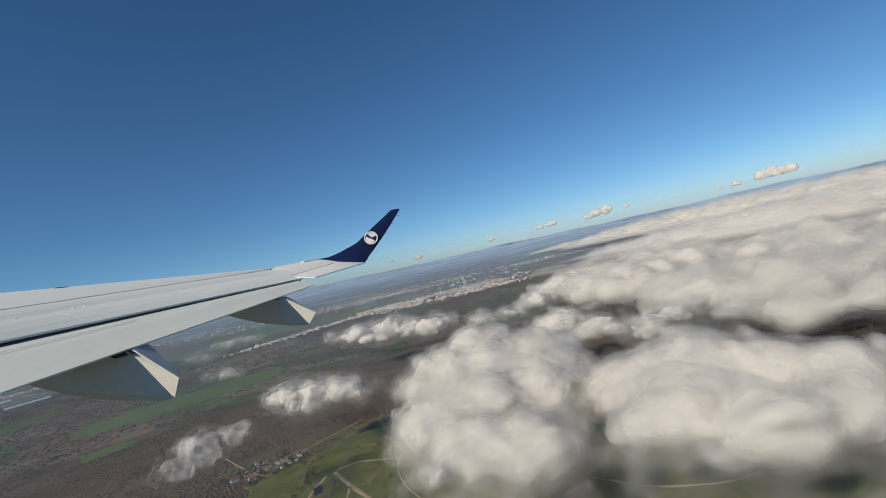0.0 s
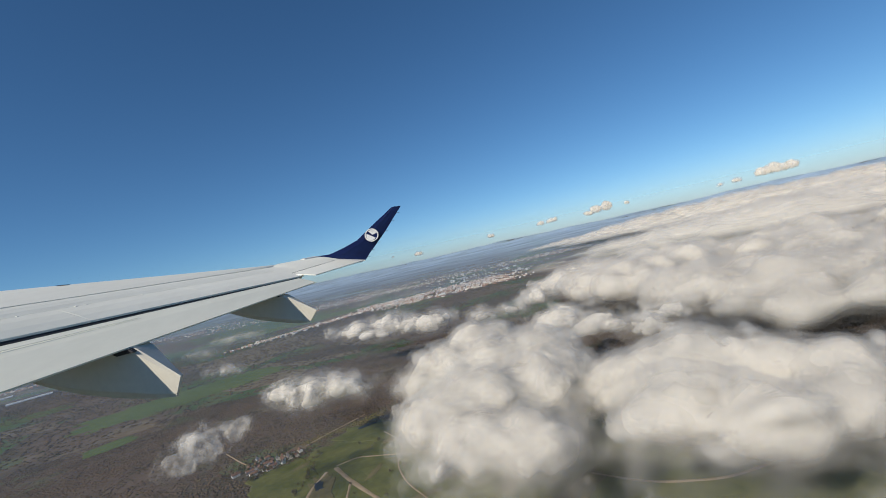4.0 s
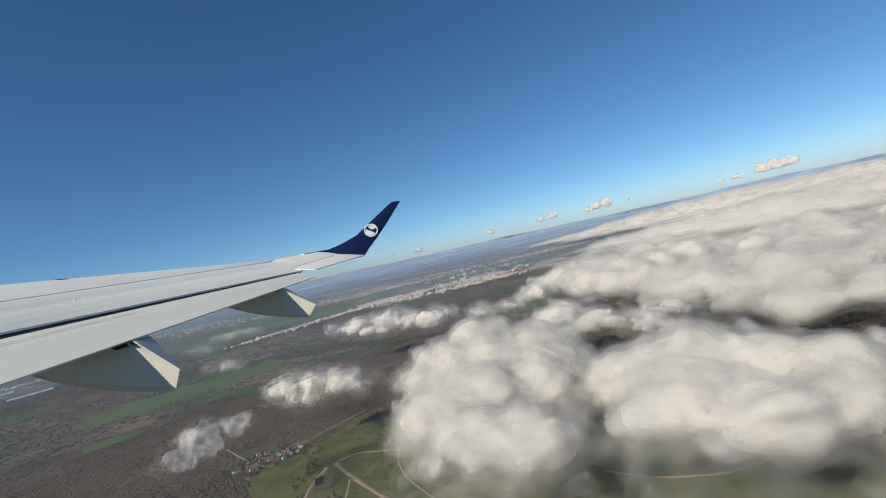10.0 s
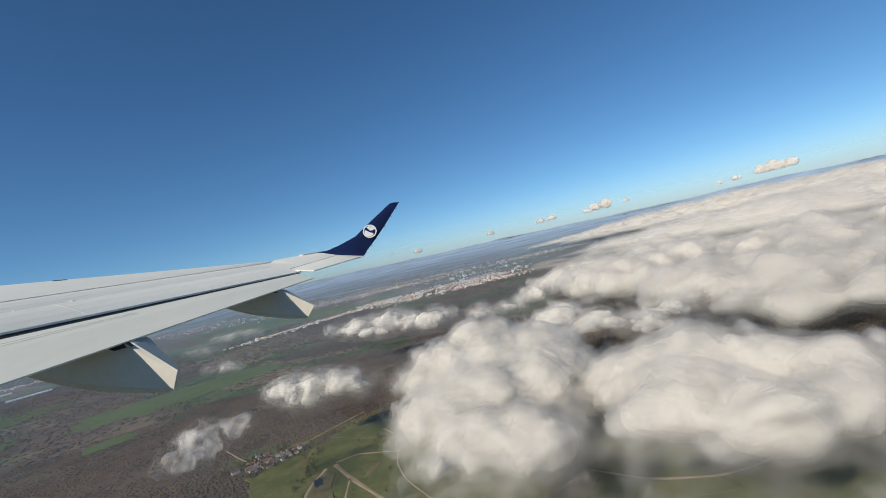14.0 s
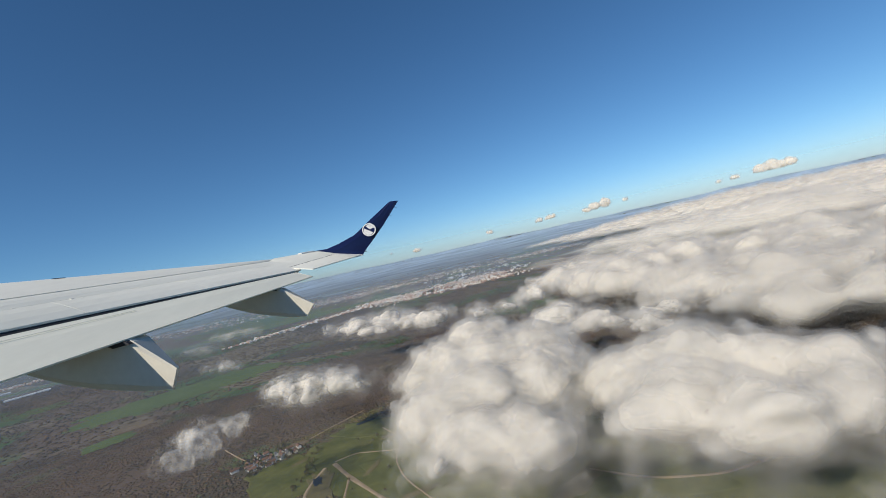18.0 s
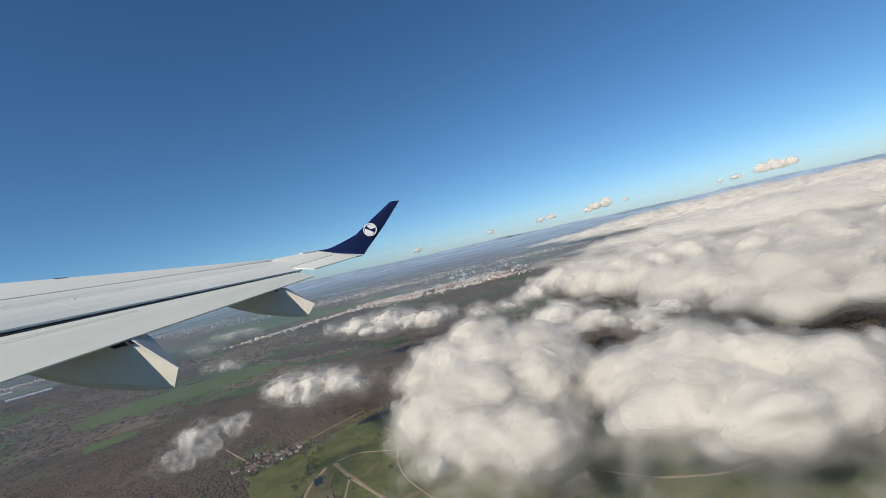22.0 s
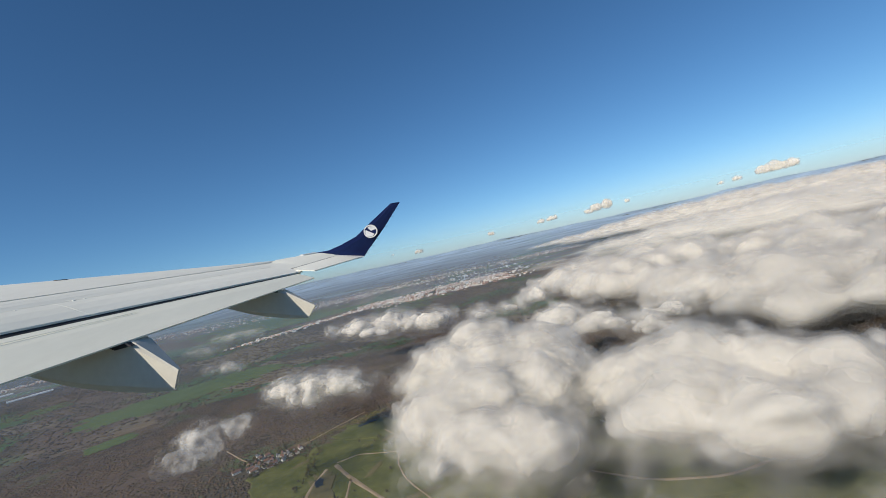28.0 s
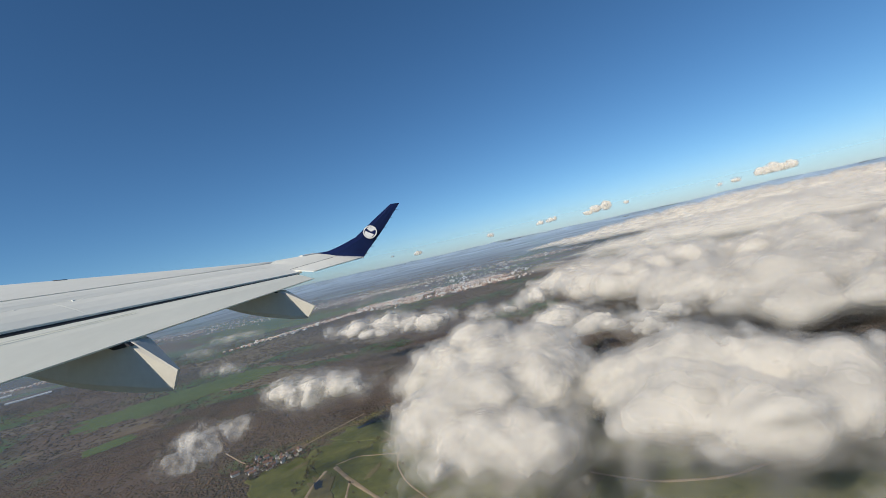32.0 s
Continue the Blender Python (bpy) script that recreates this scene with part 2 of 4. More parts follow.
def tip_front(y):
    k = max(0.0, y - 10.62)
    return (-3.91 + 0.50 * k + 0.10 * k * k, -0.248 + 0.13 * k + 0.020 * k * k)


def hinge(y):
    return (-3.34 + 0.31 * (y - 9.9), -0.425 + 0.145 * (y - 9.9))


def outer_front(y):
    return tip_front(y) if y > 10.62 else (slat_edge(y)[0] + 0.027, slat_edge(y)[1] - 0.006)


skin("tip_skin", 9.86, 11.9, hinge, outer_front, WING_GREY, 0.10, 9, 0.012)
# a black strip along the hinge puts the gap's shade in as colour
part("aileron_gap_shade", loft([[at(y, hinge(y), 0.0008, -0.004), at(y, hinge(y), 0.0012, 0.016), at(y, hinge(y), -0.02, 0.016), at(y, hinge(y), -0.02, -0.004)] for y in spread(9.9, 11.6, 5)]), DARK, wing)
skin("aileron", 9.80, 11.7, lambda y: tip_rear(y), lambda y: (hinge(y)[0] + 0.017, hinge(y)[1] - 0.001), PANEL_GREY, 0.02, 7, 0.006, "pale grey aileron panel")
skin("tip_rim", 11.71, 12.04, lambda y: tip_rear(y), lambda y: (hinge(y)[0] + 0.008, hinge(y)[1]), WHITE, 0.03, 4, 0.004, "white painted rim under the winglet")
skin("tip_rim", 11.0, 11.85, lambda y: (tip_front(y)[0] - 0.002, tip_front(y)[1] - 0.01), lambda y: (tip_front(y)[0] - 0.09, tip_front(y)[1] - 0.05), WHITE, 0.03, 5, 0.01)

# winglet: front edge, rear edge at growing height
WINGLET = (((-3.44, 11.66, -0.112), (-2.10, 12.02, -0.19)), ((-2.98, 11.80, -0.028), (-2.06, 12.05, -0.12)), ((-2.70, 11.90, 0.107), (-1.985, 12.08, 0.01)),
           ((-2.32, 12.05, 0.34), (-1.865, 12.14, 0.185)), ((-1.925, 12.20, 0.76), (-1.60, 12.28, 0.60)), ((-1.465, 12.42, 1.24), (-1.21, 12.46, 1.285)))
secs = []
for a, b in WINGLET:
    a, b = Vector(a), Vector(b)
    chord = (b - a)
    side = Vector((0, 1, -0.25)).normalized()
    w = 0.028 + 0.02 * chord.length
    pts = [(0, 0), (0.06, 0.55), (0.3, 1.0), (0.65, 0.65), (1, 0.08), (1, -0.08), (0.65, -0.65), (0.3, -1.0), (0.06, -0.55)]
    secs.append([tuple(a + chord * u + side * (w * v)) for u, v in pts])
winglet = part("winglet", loft(secs), NAVY, wing, "navy blue upswept winglet with round white emblem", smooth=False)


def disc(name, centre, u, v, r0, r1, mat, parent, a0=0.0, a1=2 * math.pi, n=36, thick=0.006, label=""):
    """A flat ring, disc or sector, a few millimetres thick, in the plane of u and v."""
    w = u.cross(v).normalized() * thick
    secs = []
    for i in range(n + 1):
        a = a0 + (a1 - a0) * i / n
        d = u * math.cos(a) + v * math.sin(a)
        secs.append([tuple(centre + d * r0), tuple(centre + d * r1), tuple(centre + d * r1 + w), tuple(centre + d * r0 + w)])
    return part(name, loft(secs, cap=abs(a1 - a0) < 6.28), mat, parent, label)


EU, EV = Vector((1, 0.20, 0.0)).normalized(), Vector((0.0, 0.24, 1)).normalized()
EC = Vector((-1.935, 12.02, 0.475))
disc("emblem_ring", EC, EU, EV, 0.150, 0.178, WHITE, winglet, label="white ring of the emblem")
disc("emblem_field", EC, EU, EV, 0.0, 0.148, NAVY, winglet, thick=0.003)
disc("emblem_shape", EC + EU * 0.02 + EV * 0.01, EU, EV, 0.0, 0.135, WHITE, winglet, 0.45, 2.5, 12, label="plain white emblem shape")
disc("emblem_shape", EC - EU * 0.01 - EV * 0.02, EU, EV, 0.0, 0.125, WHITE, winglet, 2.75, 5.9, 14, label="plain white emblem shape")

# static discharge wicks on the winglet's rear edge
for k, (x, y, z) in enumerate(((-2.10, 12.05, -0.09), (-1.98, 12.11, 0.10), (-1.86, 12.17, 0.29), (-1.66, 12.28, 0.61), (-1.50, 12.36, 0.88), (-1.36, 12.42, 1.10))):
    secs = [[(x + d, y + r * math.cos(a), z - 0.03 * d + r * math.sin(a)) for a in (0, 2.1, 4.2)] for d, r in ((0, 0.006), (0.10, 0.005), (0.13, 0.002))]
    part("static_wick", loft(secs), DARK, wing)


# flap track fairings: canoe-shaped pods that stick out behind the flap


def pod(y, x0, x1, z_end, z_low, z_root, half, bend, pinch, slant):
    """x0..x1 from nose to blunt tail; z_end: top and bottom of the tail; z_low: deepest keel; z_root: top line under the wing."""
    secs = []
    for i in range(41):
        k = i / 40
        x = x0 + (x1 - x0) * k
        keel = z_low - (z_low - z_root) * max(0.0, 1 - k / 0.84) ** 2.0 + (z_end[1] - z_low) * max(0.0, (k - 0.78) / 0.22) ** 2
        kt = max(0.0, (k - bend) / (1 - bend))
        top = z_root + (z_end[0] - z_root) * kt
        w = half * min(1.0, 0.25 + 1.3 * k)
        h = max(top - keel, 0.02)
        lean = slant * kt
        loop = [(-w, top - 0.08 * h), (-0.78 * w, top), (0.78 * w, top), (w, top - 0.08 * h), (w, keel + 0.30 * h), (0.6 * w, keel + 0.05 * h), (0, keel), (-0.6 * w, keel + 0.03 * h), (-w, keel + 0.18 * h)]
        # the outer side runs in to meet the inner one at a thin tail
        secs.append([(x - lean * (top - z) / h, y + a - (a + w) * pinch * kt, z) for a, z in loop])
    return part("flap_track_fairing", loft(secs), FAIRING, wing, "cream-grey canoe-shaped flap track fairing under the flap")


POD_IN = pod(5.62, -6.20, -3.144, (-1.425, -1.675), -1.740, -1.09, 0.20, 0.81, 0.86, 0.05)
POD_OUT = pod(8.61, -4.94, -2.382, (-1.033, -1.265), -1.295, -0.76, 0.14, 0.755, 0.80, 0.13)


# the opening's shade is a solid black block set into the pod
def dark_slot(y, x, z, s, pod_ob):
    secs = [[(x - 0.28 * s, y - 0.12 * s + d, z - 0.055 * s), (x - 0.05 * s, y - 0.12 * s + d, z + 0.0), (x + 0.02 * s, y - 0.12 * s + d, z - 0.035 * s), (x - 0.18 * s, y - 0.12 * s + d, z - 0.09 * s)] for d in (0, 0.24 * s)]
    part("slot_shade", loft(secs), DARK, pod_ob, "solid black block for the shade of the slot over the flap track")


dark_slot(5.50, -3.69, -1.10, 1.0, POD_IN)
dark_slot(8.58, -3.08, -0.76, 0.9, POD_OUT)

# small hinge covers along the spoiler line
for y, w in ((5.05, 0.03), (5.42, 0.025), (6.05, 0.045), (6.17, 0.03), (6.95, 0.03), (7.6, 0.025), (7.8, 0.025)):
    p = spoiler_front(y)
    secs = [[(p[0] + dx, y + dy, p[1] + 0.0012 + dz) for dx, dz in ((-0.016, -0.012), (-0.008, 0.0), (0.010, 0.0), (0.018, -0.012))] for dy in (-w, w)]
    part("hinge_cover", loft(secs), PANEL_GREY, wing)


# a faint raised seam along the flap, and a small dark strip on the slat
secs = []
for y in spread(4.6, 6.2, 8):
    g, e = gap_edge(y), flap_edge(y)
    a, b = between(g, e, 0.236, -0.006), between(g, e, 0.244, -0.006)
    secs.append([at(y, a, -0.008), at(y, a, -0.0035), at(y, b, -0.0035), at(y, b, -0.008)])
part("flap_seam", loft(secs), FLAP_GREY, wing)
secs = []
for y in (6.80, 6.87, 6.94):
    c = crest(y)
    secs.append([at(y, c, 0.002, -0.02), at(y, c, 0.008, 0.0), at(y, c, 0.002, 0.025), at(y, c, -0.01, 0.0)])
part("slat_dark_strip", loft(secs), DARK, wing, "small dark strip on the slat")
bm = loft([[at(y, tip_front(y), dz, dx) for dx, dz in ((-0.06, -0.006), (-0.02, 0.020), (0.05, 0.022), (0.05, -0.006))] for y in spread(11.30, 11.64, 4)])
part("tip_white_strip", bm, WHITE, wing, "white strip before the winglet")
bm = loft([[at(y, between(crest(y), slat_edge(y), u), dz) for y, dz in ((10.60, 0.004), (10.64, 0.004), (10.64, -0.03), (10.60, -0.03))] for u in spread(0.02, 1.0, 5)])
part("slat_end_joint", bm, DARK, wing, "thin dark joint at the slat's outer end")
# white stripe along the winglet's foot
secs = []
for k in range(7):
    u = k / 6
    a, b = Vector(WINGLET[0][0]), Vector(WINGLET[0][1])
    c = a + (b - a) * u + Vector((0, -0.05 + 0.012 * u, 0.012 - 0.03 * u * (1 - u)))
    w = 0.010 + 0.018 * u
    secs.append([tuple(c + Vector((0, dy, dz))) for dy, dz in ((-0.02, 0), (0.02, 0.006), (0.02, -w), (-0.02, -w))])
part("winglet_foot", loft(secs), WHITE, wing, "white stripe along the foot of the winglet")
# ---- land ----
rng = np.random.RandomState(11)


def ground_material():
    m, n, l, b = stuff_of("winter_ground", 0.95, spec=0.1)
    big = noise_at(n, l, 0.0011, 5, 0.6)
    wood = ramp_of(n, l, noise_at(n, l, 0.011, 6, 0.65).outputs["Fac"], [(0.3, (0.098, 0.072, 0.054)), (0.5, (0.122, 0.090, 0.067)), (0.72, (0.146, 0.110, 0.080))])
    fine = ramp_of(n, l, noise_at(n, l, 0.13, 5, 0.7).outputs["Fac"], [(0.3, (0.75, 0.75, 0.75)), (0.7, (1.0, 1.0, 1.0))])
    col = mixed(n, l, 1.0, wood.outputs[0], fine.outputs[0], "MULTIPLY")
    plots = n.new("ShaderNodeTexVoronoi")
    plots.inputs["Scale"].default_value, plots.inputs["Randomness"].default_value = 0.0026, 0.9
    co, mp = n.new("ShaderNodeTexCoord"), n.new("ShaderNodeMapping")
    mp.inputs["Rotation"].default_value, mp.inputs["Scale"].default_value = (0, 0, 0.5), (1.0, 1.9, 0.001)
    l.new(co.outputs["Object"], mp.inputs["Vector"])
    l.new(mp.outputs[0], plots.inputs["Vector"])
    pick = n.new("ShaderNodeSeparateColor")
    l.new(plots.outputs["Color"], pick.inputs[0])
    crops = ramp_of(n, l, pick.outputs[0], [(0.0, (0.055, 0.095, 0.036)), (0.3, (0.085, 0.110, 0.050)), (0.5, (0.070, 0.058, 0.040)), (0.75, (0.155, 0.130, 0.090)), (1.0, (0.060, 0.105, 0.042))])
    crops.color_ramp.interpolation = "CONSTANT"
    farmed = ramp_of(n, l, big.outputs["Fac"], [(0.47, (0, 0, 0)), (0.53, (1, 1, 1))])
    col = mixed(n, l, farmed.outputs[0], col, crops.outputs[0])
    l.new(col, b.inputs["Base Color"])
    return m


GROUND = ground_material()
radii = np.concatenate([[0.0], np.linspace(60, 2200, 60), 2200 * np.geomspace(1.03, 40, 60)])
turns = np.linspace(0, 2 * np.pi, 241)
R, A = np.meshgrid(radii, turns, indexing="ij")
GX, GY = R * np.sin(A), R * np.cos(A)


def relief(x, y):
    d = np.hypot(x, y)
    return 6 * fbm(x / 900, y / 900, 3, 40) * np.clip(d / 800, 0, 1) + 260 * np.clip((d - 16000) / 20000, 0, 1) * np.clip(fbm(x / 9000 + 3, y / 9000, 3, 44) + 0.75, 0, 2)


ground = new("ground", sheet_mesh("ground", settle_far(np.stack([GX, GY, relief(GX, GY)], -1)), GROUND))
tagged(ground, "brown winter woodland and farmland plain under broken cloud", "ground", kind="structure")


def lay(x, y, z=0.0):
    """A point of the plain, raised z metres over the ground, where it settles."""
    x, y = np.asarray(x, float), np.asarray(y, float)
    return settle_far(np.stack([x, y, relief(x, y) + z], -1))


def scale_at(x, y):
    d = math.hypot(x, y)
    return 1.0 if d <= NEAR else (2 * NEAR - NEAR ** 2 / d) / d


GRASS = two_scale("meadow_grass", (0.082, 0.094, 0.026), (0.138, 0.142, 0.042), 0.016, 0.09, 0.95, spec=0.1, grit=0.42)
CROP = two_scale("winter_crop", (0.082, 0.122, 0.036), (0.112, 0.150, 0.052), 0.008, 0.06, 0.95, spec=0.1, grit=0.36)
SOIL = two_scale("bare_soil", (0.14, 0.105, 0.065), (0.20, 0.155, 0.10), 0.01, 0.15, 0.95, spec=0.1)


def patch(name, label, category, mat, centre, half, turn, z=1.2, ragged=0.25, kind="", seed=1, n=40):
    """A field: a rounded, uneven sheet with a skirt down into the soil."""
    c, s = math.cos(radians(turn)), math.sin(radians(turn))
    rr = np.linspace(0, 1.04, n // 2)
    aa = np.linspace(0, 2 * np.pi, 2 * n + 1)
    RR, AA = np.meshgrid(rr, aa, indexing="ij")
    edge = 1 + ragged * fbm(np.cos(AA) * 2.1 + seed * 3.7, np.sin(AA) * 2.1, 3, seed)
    p = 0.55
    ux = np.sign(np.cos(AA)) * np.abs(np.cos(AA)) ** p * RR * edge * half[0]
    uy = np.sign(np.sin(AA)) * np.abs(np.sin(AA)) ** p * RR * edge * half[1]
    x, y = centre[0] + ux * c - uy * s, centre[1] + ux * s + uy * c
    ob = new(name, sheet_mesh(name, lay(x, y, np.where(RR > 1.0, -3.0, z)), mat))
    return tagged(ob, label, category, kind=kind)


patch("meadow", "bright green winter crop field among bare woods", "field", CROP, (-1370, 2230), (450, 190), 33, seed=2)
patch("meadow", "small green clearing in the bare woods", "field", CROP, (-1303, 1625), (80, 62), 40, seed=3)
patch("meadow", "wide green pasture crossed by pale farm tracks", "field", GRASS, (-215, 975), (205, 150), -25, 1.3, 0.3, seed=4)
patch("meadow", "green pasture running on beneath the clouds", "field", GRASS, (40, 790), (330, 175), -12, 1.5, 0.35, seed=10)
patch("meadow", "bright green pasture beside the village", "field", GRASS, (-438, 975), (76, 104), 28, 1.7, 0.2, seed=5)
patch("meadow", "green pasture behind the hedge", "field", GRASS, (-250, 1150), (120, 56), -20, 1.6, 0.25, seed=12)
patch("meadow", "dull green farmland beyond the hollow", "field", CROP, (-2900, 2500), (560, 150), 30, seed=6)
patch("meadow", "dull green farmland by the far woods", "field", CROP, (-1900, 5200), (900, 300), 15, 3, seed=8)
patch("ploughed_field", "bare brown ploughed clearing at the wood edge", "field", SOIL, (-1318, 1775), (72, 50), 35, seed=7)
patch("ploughed_field", "pale bare soil yard beside the village", "field", SOIL, (-470, 1150), (34, 20), 50, 2.0, 0.4, seed=9)
patch("meadow", "rough green pasture under ragged cloud", "field", GRASS, (390, 640), (250, 120), 20, 1.4, 0.35, seed=14)
PALE_CROP = two_scale("pale_stubble", (0.20, 0.19, 0.12), (0.28, 0.26, 0.17), 0.004, 0.08, 0.95, spec=0.1)
fr = random.Random(77)
for i in range(64):
    d, a = fr.uniform(4200, 13000), radians(fr.uniform(-48, 14))
    mat, label = fr.choice(((CROP, "far green winter crop field"), (PALE_CROP, "far pale stubble field"), (SOIL, "far bare brown field"), (GRASS, "far green pasture between woods")))
    grow = 0.6 + d / 7000
    patch("meadow" if mat in (CROP, GRASS) else "ploughed_field", label + " under thin haze", "field", mat, (d * math.sin(a), d * math.cos(a)), (fr.uniform(110, 330) * grow, fr.uniform(60, 150) * grow), fr.uniform(-15, 45), 3.0, 0.2, seed=20 + i, n=12)


def track(name, label, pts, width, mat, z=2.2):
    """A worn farm track along a few bends."""
    P = []
    for a, b in zip(pts, pts[1:]):
        for i in range(14):
            P.append((a[0] + (b[0] - a[0]) * i / 14, a[1] + (b[1] - a[1]) * i / 14))
    P = np.array(P)
    P = np.stack([np.convolve(np.pad(P[:, k], 4, mode="edge"), np.ones(9) / 9, "valid") for k in (0, 1)], -1)
    d = np.gradient(P, axis=0)
    nrm = np.stack([-d[:, 1], d[:, 0]], -1) / np.maximum(np.linalg.norm(d, axis=1), 1e-6)[:, None]
    w = width * (1 + 0.3 * fbm(P[:, 0] / 40, P[:, 1] / 40, 2, 5))[:, None]
    G = np.stack([lay(*(P + nrm * w * k).T, zz) for k, zz in ((-0.9, 0.6), (-0.5, z), (0.5, z), (0.9, 0.6))], 1)
    return tagged(new(name, sheet_mesh(name, G, mat)), label, "track", kind="structure")


SAND = two_scale("track_sand", (0.26, 0.195, 0.125), (0.36, 0.28, 0.19), 0.03, 0.3, 0.95, spec=0.1)
track("track_1", "wide brown sandy track through the pasture", ((-333, 997), (-279, 912), (-168, 766), (-90, 660)), 6.5, SAND, 1.9)
track("track_2", "pale farm track branching across the pasture", ((-279, 912), (-272, 826), (-262, 730)), 3.2, SAND, 1.95)
track("track_3", "thin pale path between two pastures", ((-333, 997), (-285, 1020), (-243, 1007), (-120, 974), (-20, 950)), 2.4, SAND, 2.0)
track("track_4", "thin winding pale path down the pasture", ((-248, 1150), (-184, 1047), (-189, 943), (-162, 858), (-86, 733)), 2.4, SAND, 2.05)
track("track_5", "pale country road to the village", ((-700, 1250), (-590, 1130), (-520, 1085), (-470, 1140), (-400, 1230), (-310, 1330)), 2.0, SAND, 2.1)
track("track_6", "brown earth track beside the hollow", ((-345, 985), (-362, 900), (-345, 790)), 5, SAND, 2.15)
track("track_7", "orange-brown soil track across the rough pasture", ((150, 760), (230, 690), (330, 660), (460, 690)), 5, SAND, 1.9)
DRY = two_scale("dry_grass", (0.125, 0.108, 0.050), (0.168, 0.142, 0.068), 0.03, 0.2, 0.95, spec=0.1, grit=0.4)
patch("rough_grass", "brown boggy grass in the hollow beside the track", "grass", DRY, (-338, 905), (26, 70), 14, 1.85, 0.4, seed=41, n=28)
for i, (x, y, a, b) in enumerate(((-205, 1085, 34, 12), (-130, 1010, 26, 9), (-235, 930, 30, 8), (-60, 860, 44, 12), (-420, 1040, 22, 9), (30, 800, 50, 14), (-130, 800, 36, 10), (130, 720, 60, 20))):
    patch("rough_grass", "dry brownish grass patch in the pasture", "grass", DRY, (x, y), (a, b), 20 + 25 * (i % 3), 1.82, 0.5, seed=50 + i, n=20)
POND = two_scale("pond_water", (0.010, 0.016, 0.026), (0.018, 0.026, 0.038), 0.05, 0.5, 0.45, spec=0.06)
patch("pond", "small dark pond in the hollow beside the track", "pond", POND, (-347, 922), (8, 19), 20, 2.4, 0.45, seed=33, n=40)
patch("pond", "small dark pond among hedges", "pond", POND, (-300, 1215), (24, 8), 30, 2.4, 0.2, seed=34, n=40)


# ---- houses, towns, trees ----
CREAM = two_scale("render_cream", (0.64, 0.58, 0.48), (0.76, 0.71, 0.62), 0.1, 1.2, 0.9, jitter=0.25)
CHALK = two_scale("render_white", (0.76, 0.75, 0.71), (0.88, 0.87, 0.83), 0.1, 1.0, 0.85, jitter=0.2)
TILE = two_scale("roof_tile", (0.17, 0.095, 0.065), (0.26, 0.14, 0.095), 0.2, 2.0, 0.9, jitter=0.4)
SLATE = two_scale("roof_slate", (0.10, 0.10, 0.11), (0.17, 0.165, 0.165), 0.2, 2.0, 0.8, jitter=0.3)
PALE_ROOF = two_scale("roof_membrane", (0.72, 0.72, 0.70), (0.85, 0.85, 0.83), 0.05, 0.8, 0.7, jitter=0.2)
PANE = two_scale("window_glass", (0.02, 0.025, 0.03), (0.04, 0.05, 0.06), 0.5, 3.0, 0.15)


def block(bm, x0, x1, y0, y1, z0, z1):
    v = [bm.verts.new(p) for p in ((x0, y0, z0), (x1, y0, z0), (x1, y1, z0), (x0, y1, z0), (x0, y0, z1), (x1, y0, z1), (x1, y1, z1), (x0, y1, z1))]
    for f in ((0, 3, 2, 1), (4, 5, 6, 7), (0, 1, 5, 4), (1, 2, 6, 5), (2, 3, 7, 6), (3, 0, 4, 7)):
        bm.faces.new([v[i] for i in f])
    return bm


def house(length, width, height, wall, roof, label):
    h = empty("house", label, "house", group="village houses")
    bm = block(bmesh.new(), -length / 2, length / 2, -width / 2, width / 2, -3, height)
    top = [v for v in bm.verts if v.co.z > 1]
    g = [bm.verts.new((s * length / 2, 0, height + width * 0.36)) for s in (-1, 1)]
    for s, ridge in ((-1, g[0]), (1, g[1])):
        a = [v for v in top if v.co.x * s > 0]
        bm.faces.new((a[0], a[1], ridge))
    part("wall", bm, wall, h)
    rise, over = width * 0.36, 0.6
    for s in (-1, 1):
        sec = [[(x, s * (width / 2 + over), height - 0.4), (x, 0, height + rise + 0.1), (x, 0, height + rise + 0.4), (x, s * (width / 2 + over), height - 0.1)] for x in (-length / 2 - over, length / 2 + over)]
        part("roof_slope", loft(sec), roof, h)
    part("chimney", block(bmesh.new(), length * 0.22, length * 0.22 + 0.9, 0.4, 1.3, height + rise * 0.4, height + rise + 1.4), TILE, h)
    for x in (-length * 0.3, 0.0, length * 0.3):
        part("window", block(bmesh.new(), x - 0.6, x + 0.6, -width / 2 - 0.03, -width / 2 + 0.1, 1.2, 2.6), PANE, h)
    return h


def put(x, y, turn, z=0.0, grow=1.0):
    s = scale_at(x, y) * grow
    p = lay(x, y, z)
    return Matrix.Translation([float(c) for c in p]) @ pose(0, 0, 0, 0, 0, turn) @ Matrix.Scale(s, 4)


KINDS = (house(13, 8.5, 4.6, CREAM, TILE, "cream village house with a red tiled roof"), house(18, 9, 5.0, CHALK, TILE, "long white farmhouse with a red tiled roof"),
         house(10, 8, 5.4, CHALK, SLATE, "white village house with a grey slate roof"), house(24, 11, 5.0, CREAM, SLATE, "low cream barn with a grey roof"))
r = random.Random(4)
spots = []
while len(spots) < 26:
    u, v = r.gauss(0, 32), r.gauss(0, 20)
    x, y = -522 + u * 0.75 - v * 0.65, 1095 + u * 0.65 + v * 0.75
    if all(math.hypot(x - a, y - b) > 13 for a, b in spots):
        spots.append((x, y))
for i, (x, y) in enumerate(spots):
    m, kind = put(x, y, r.choice((38, 128)) + r.uniform(-8, 8), 0.5), KINDS[r.choice((0, 0, 1, 2, 1, 3))]
    if i < 4:
        KINDS[i].matrix_world = m
    else:
        copy_thing(kind, m)


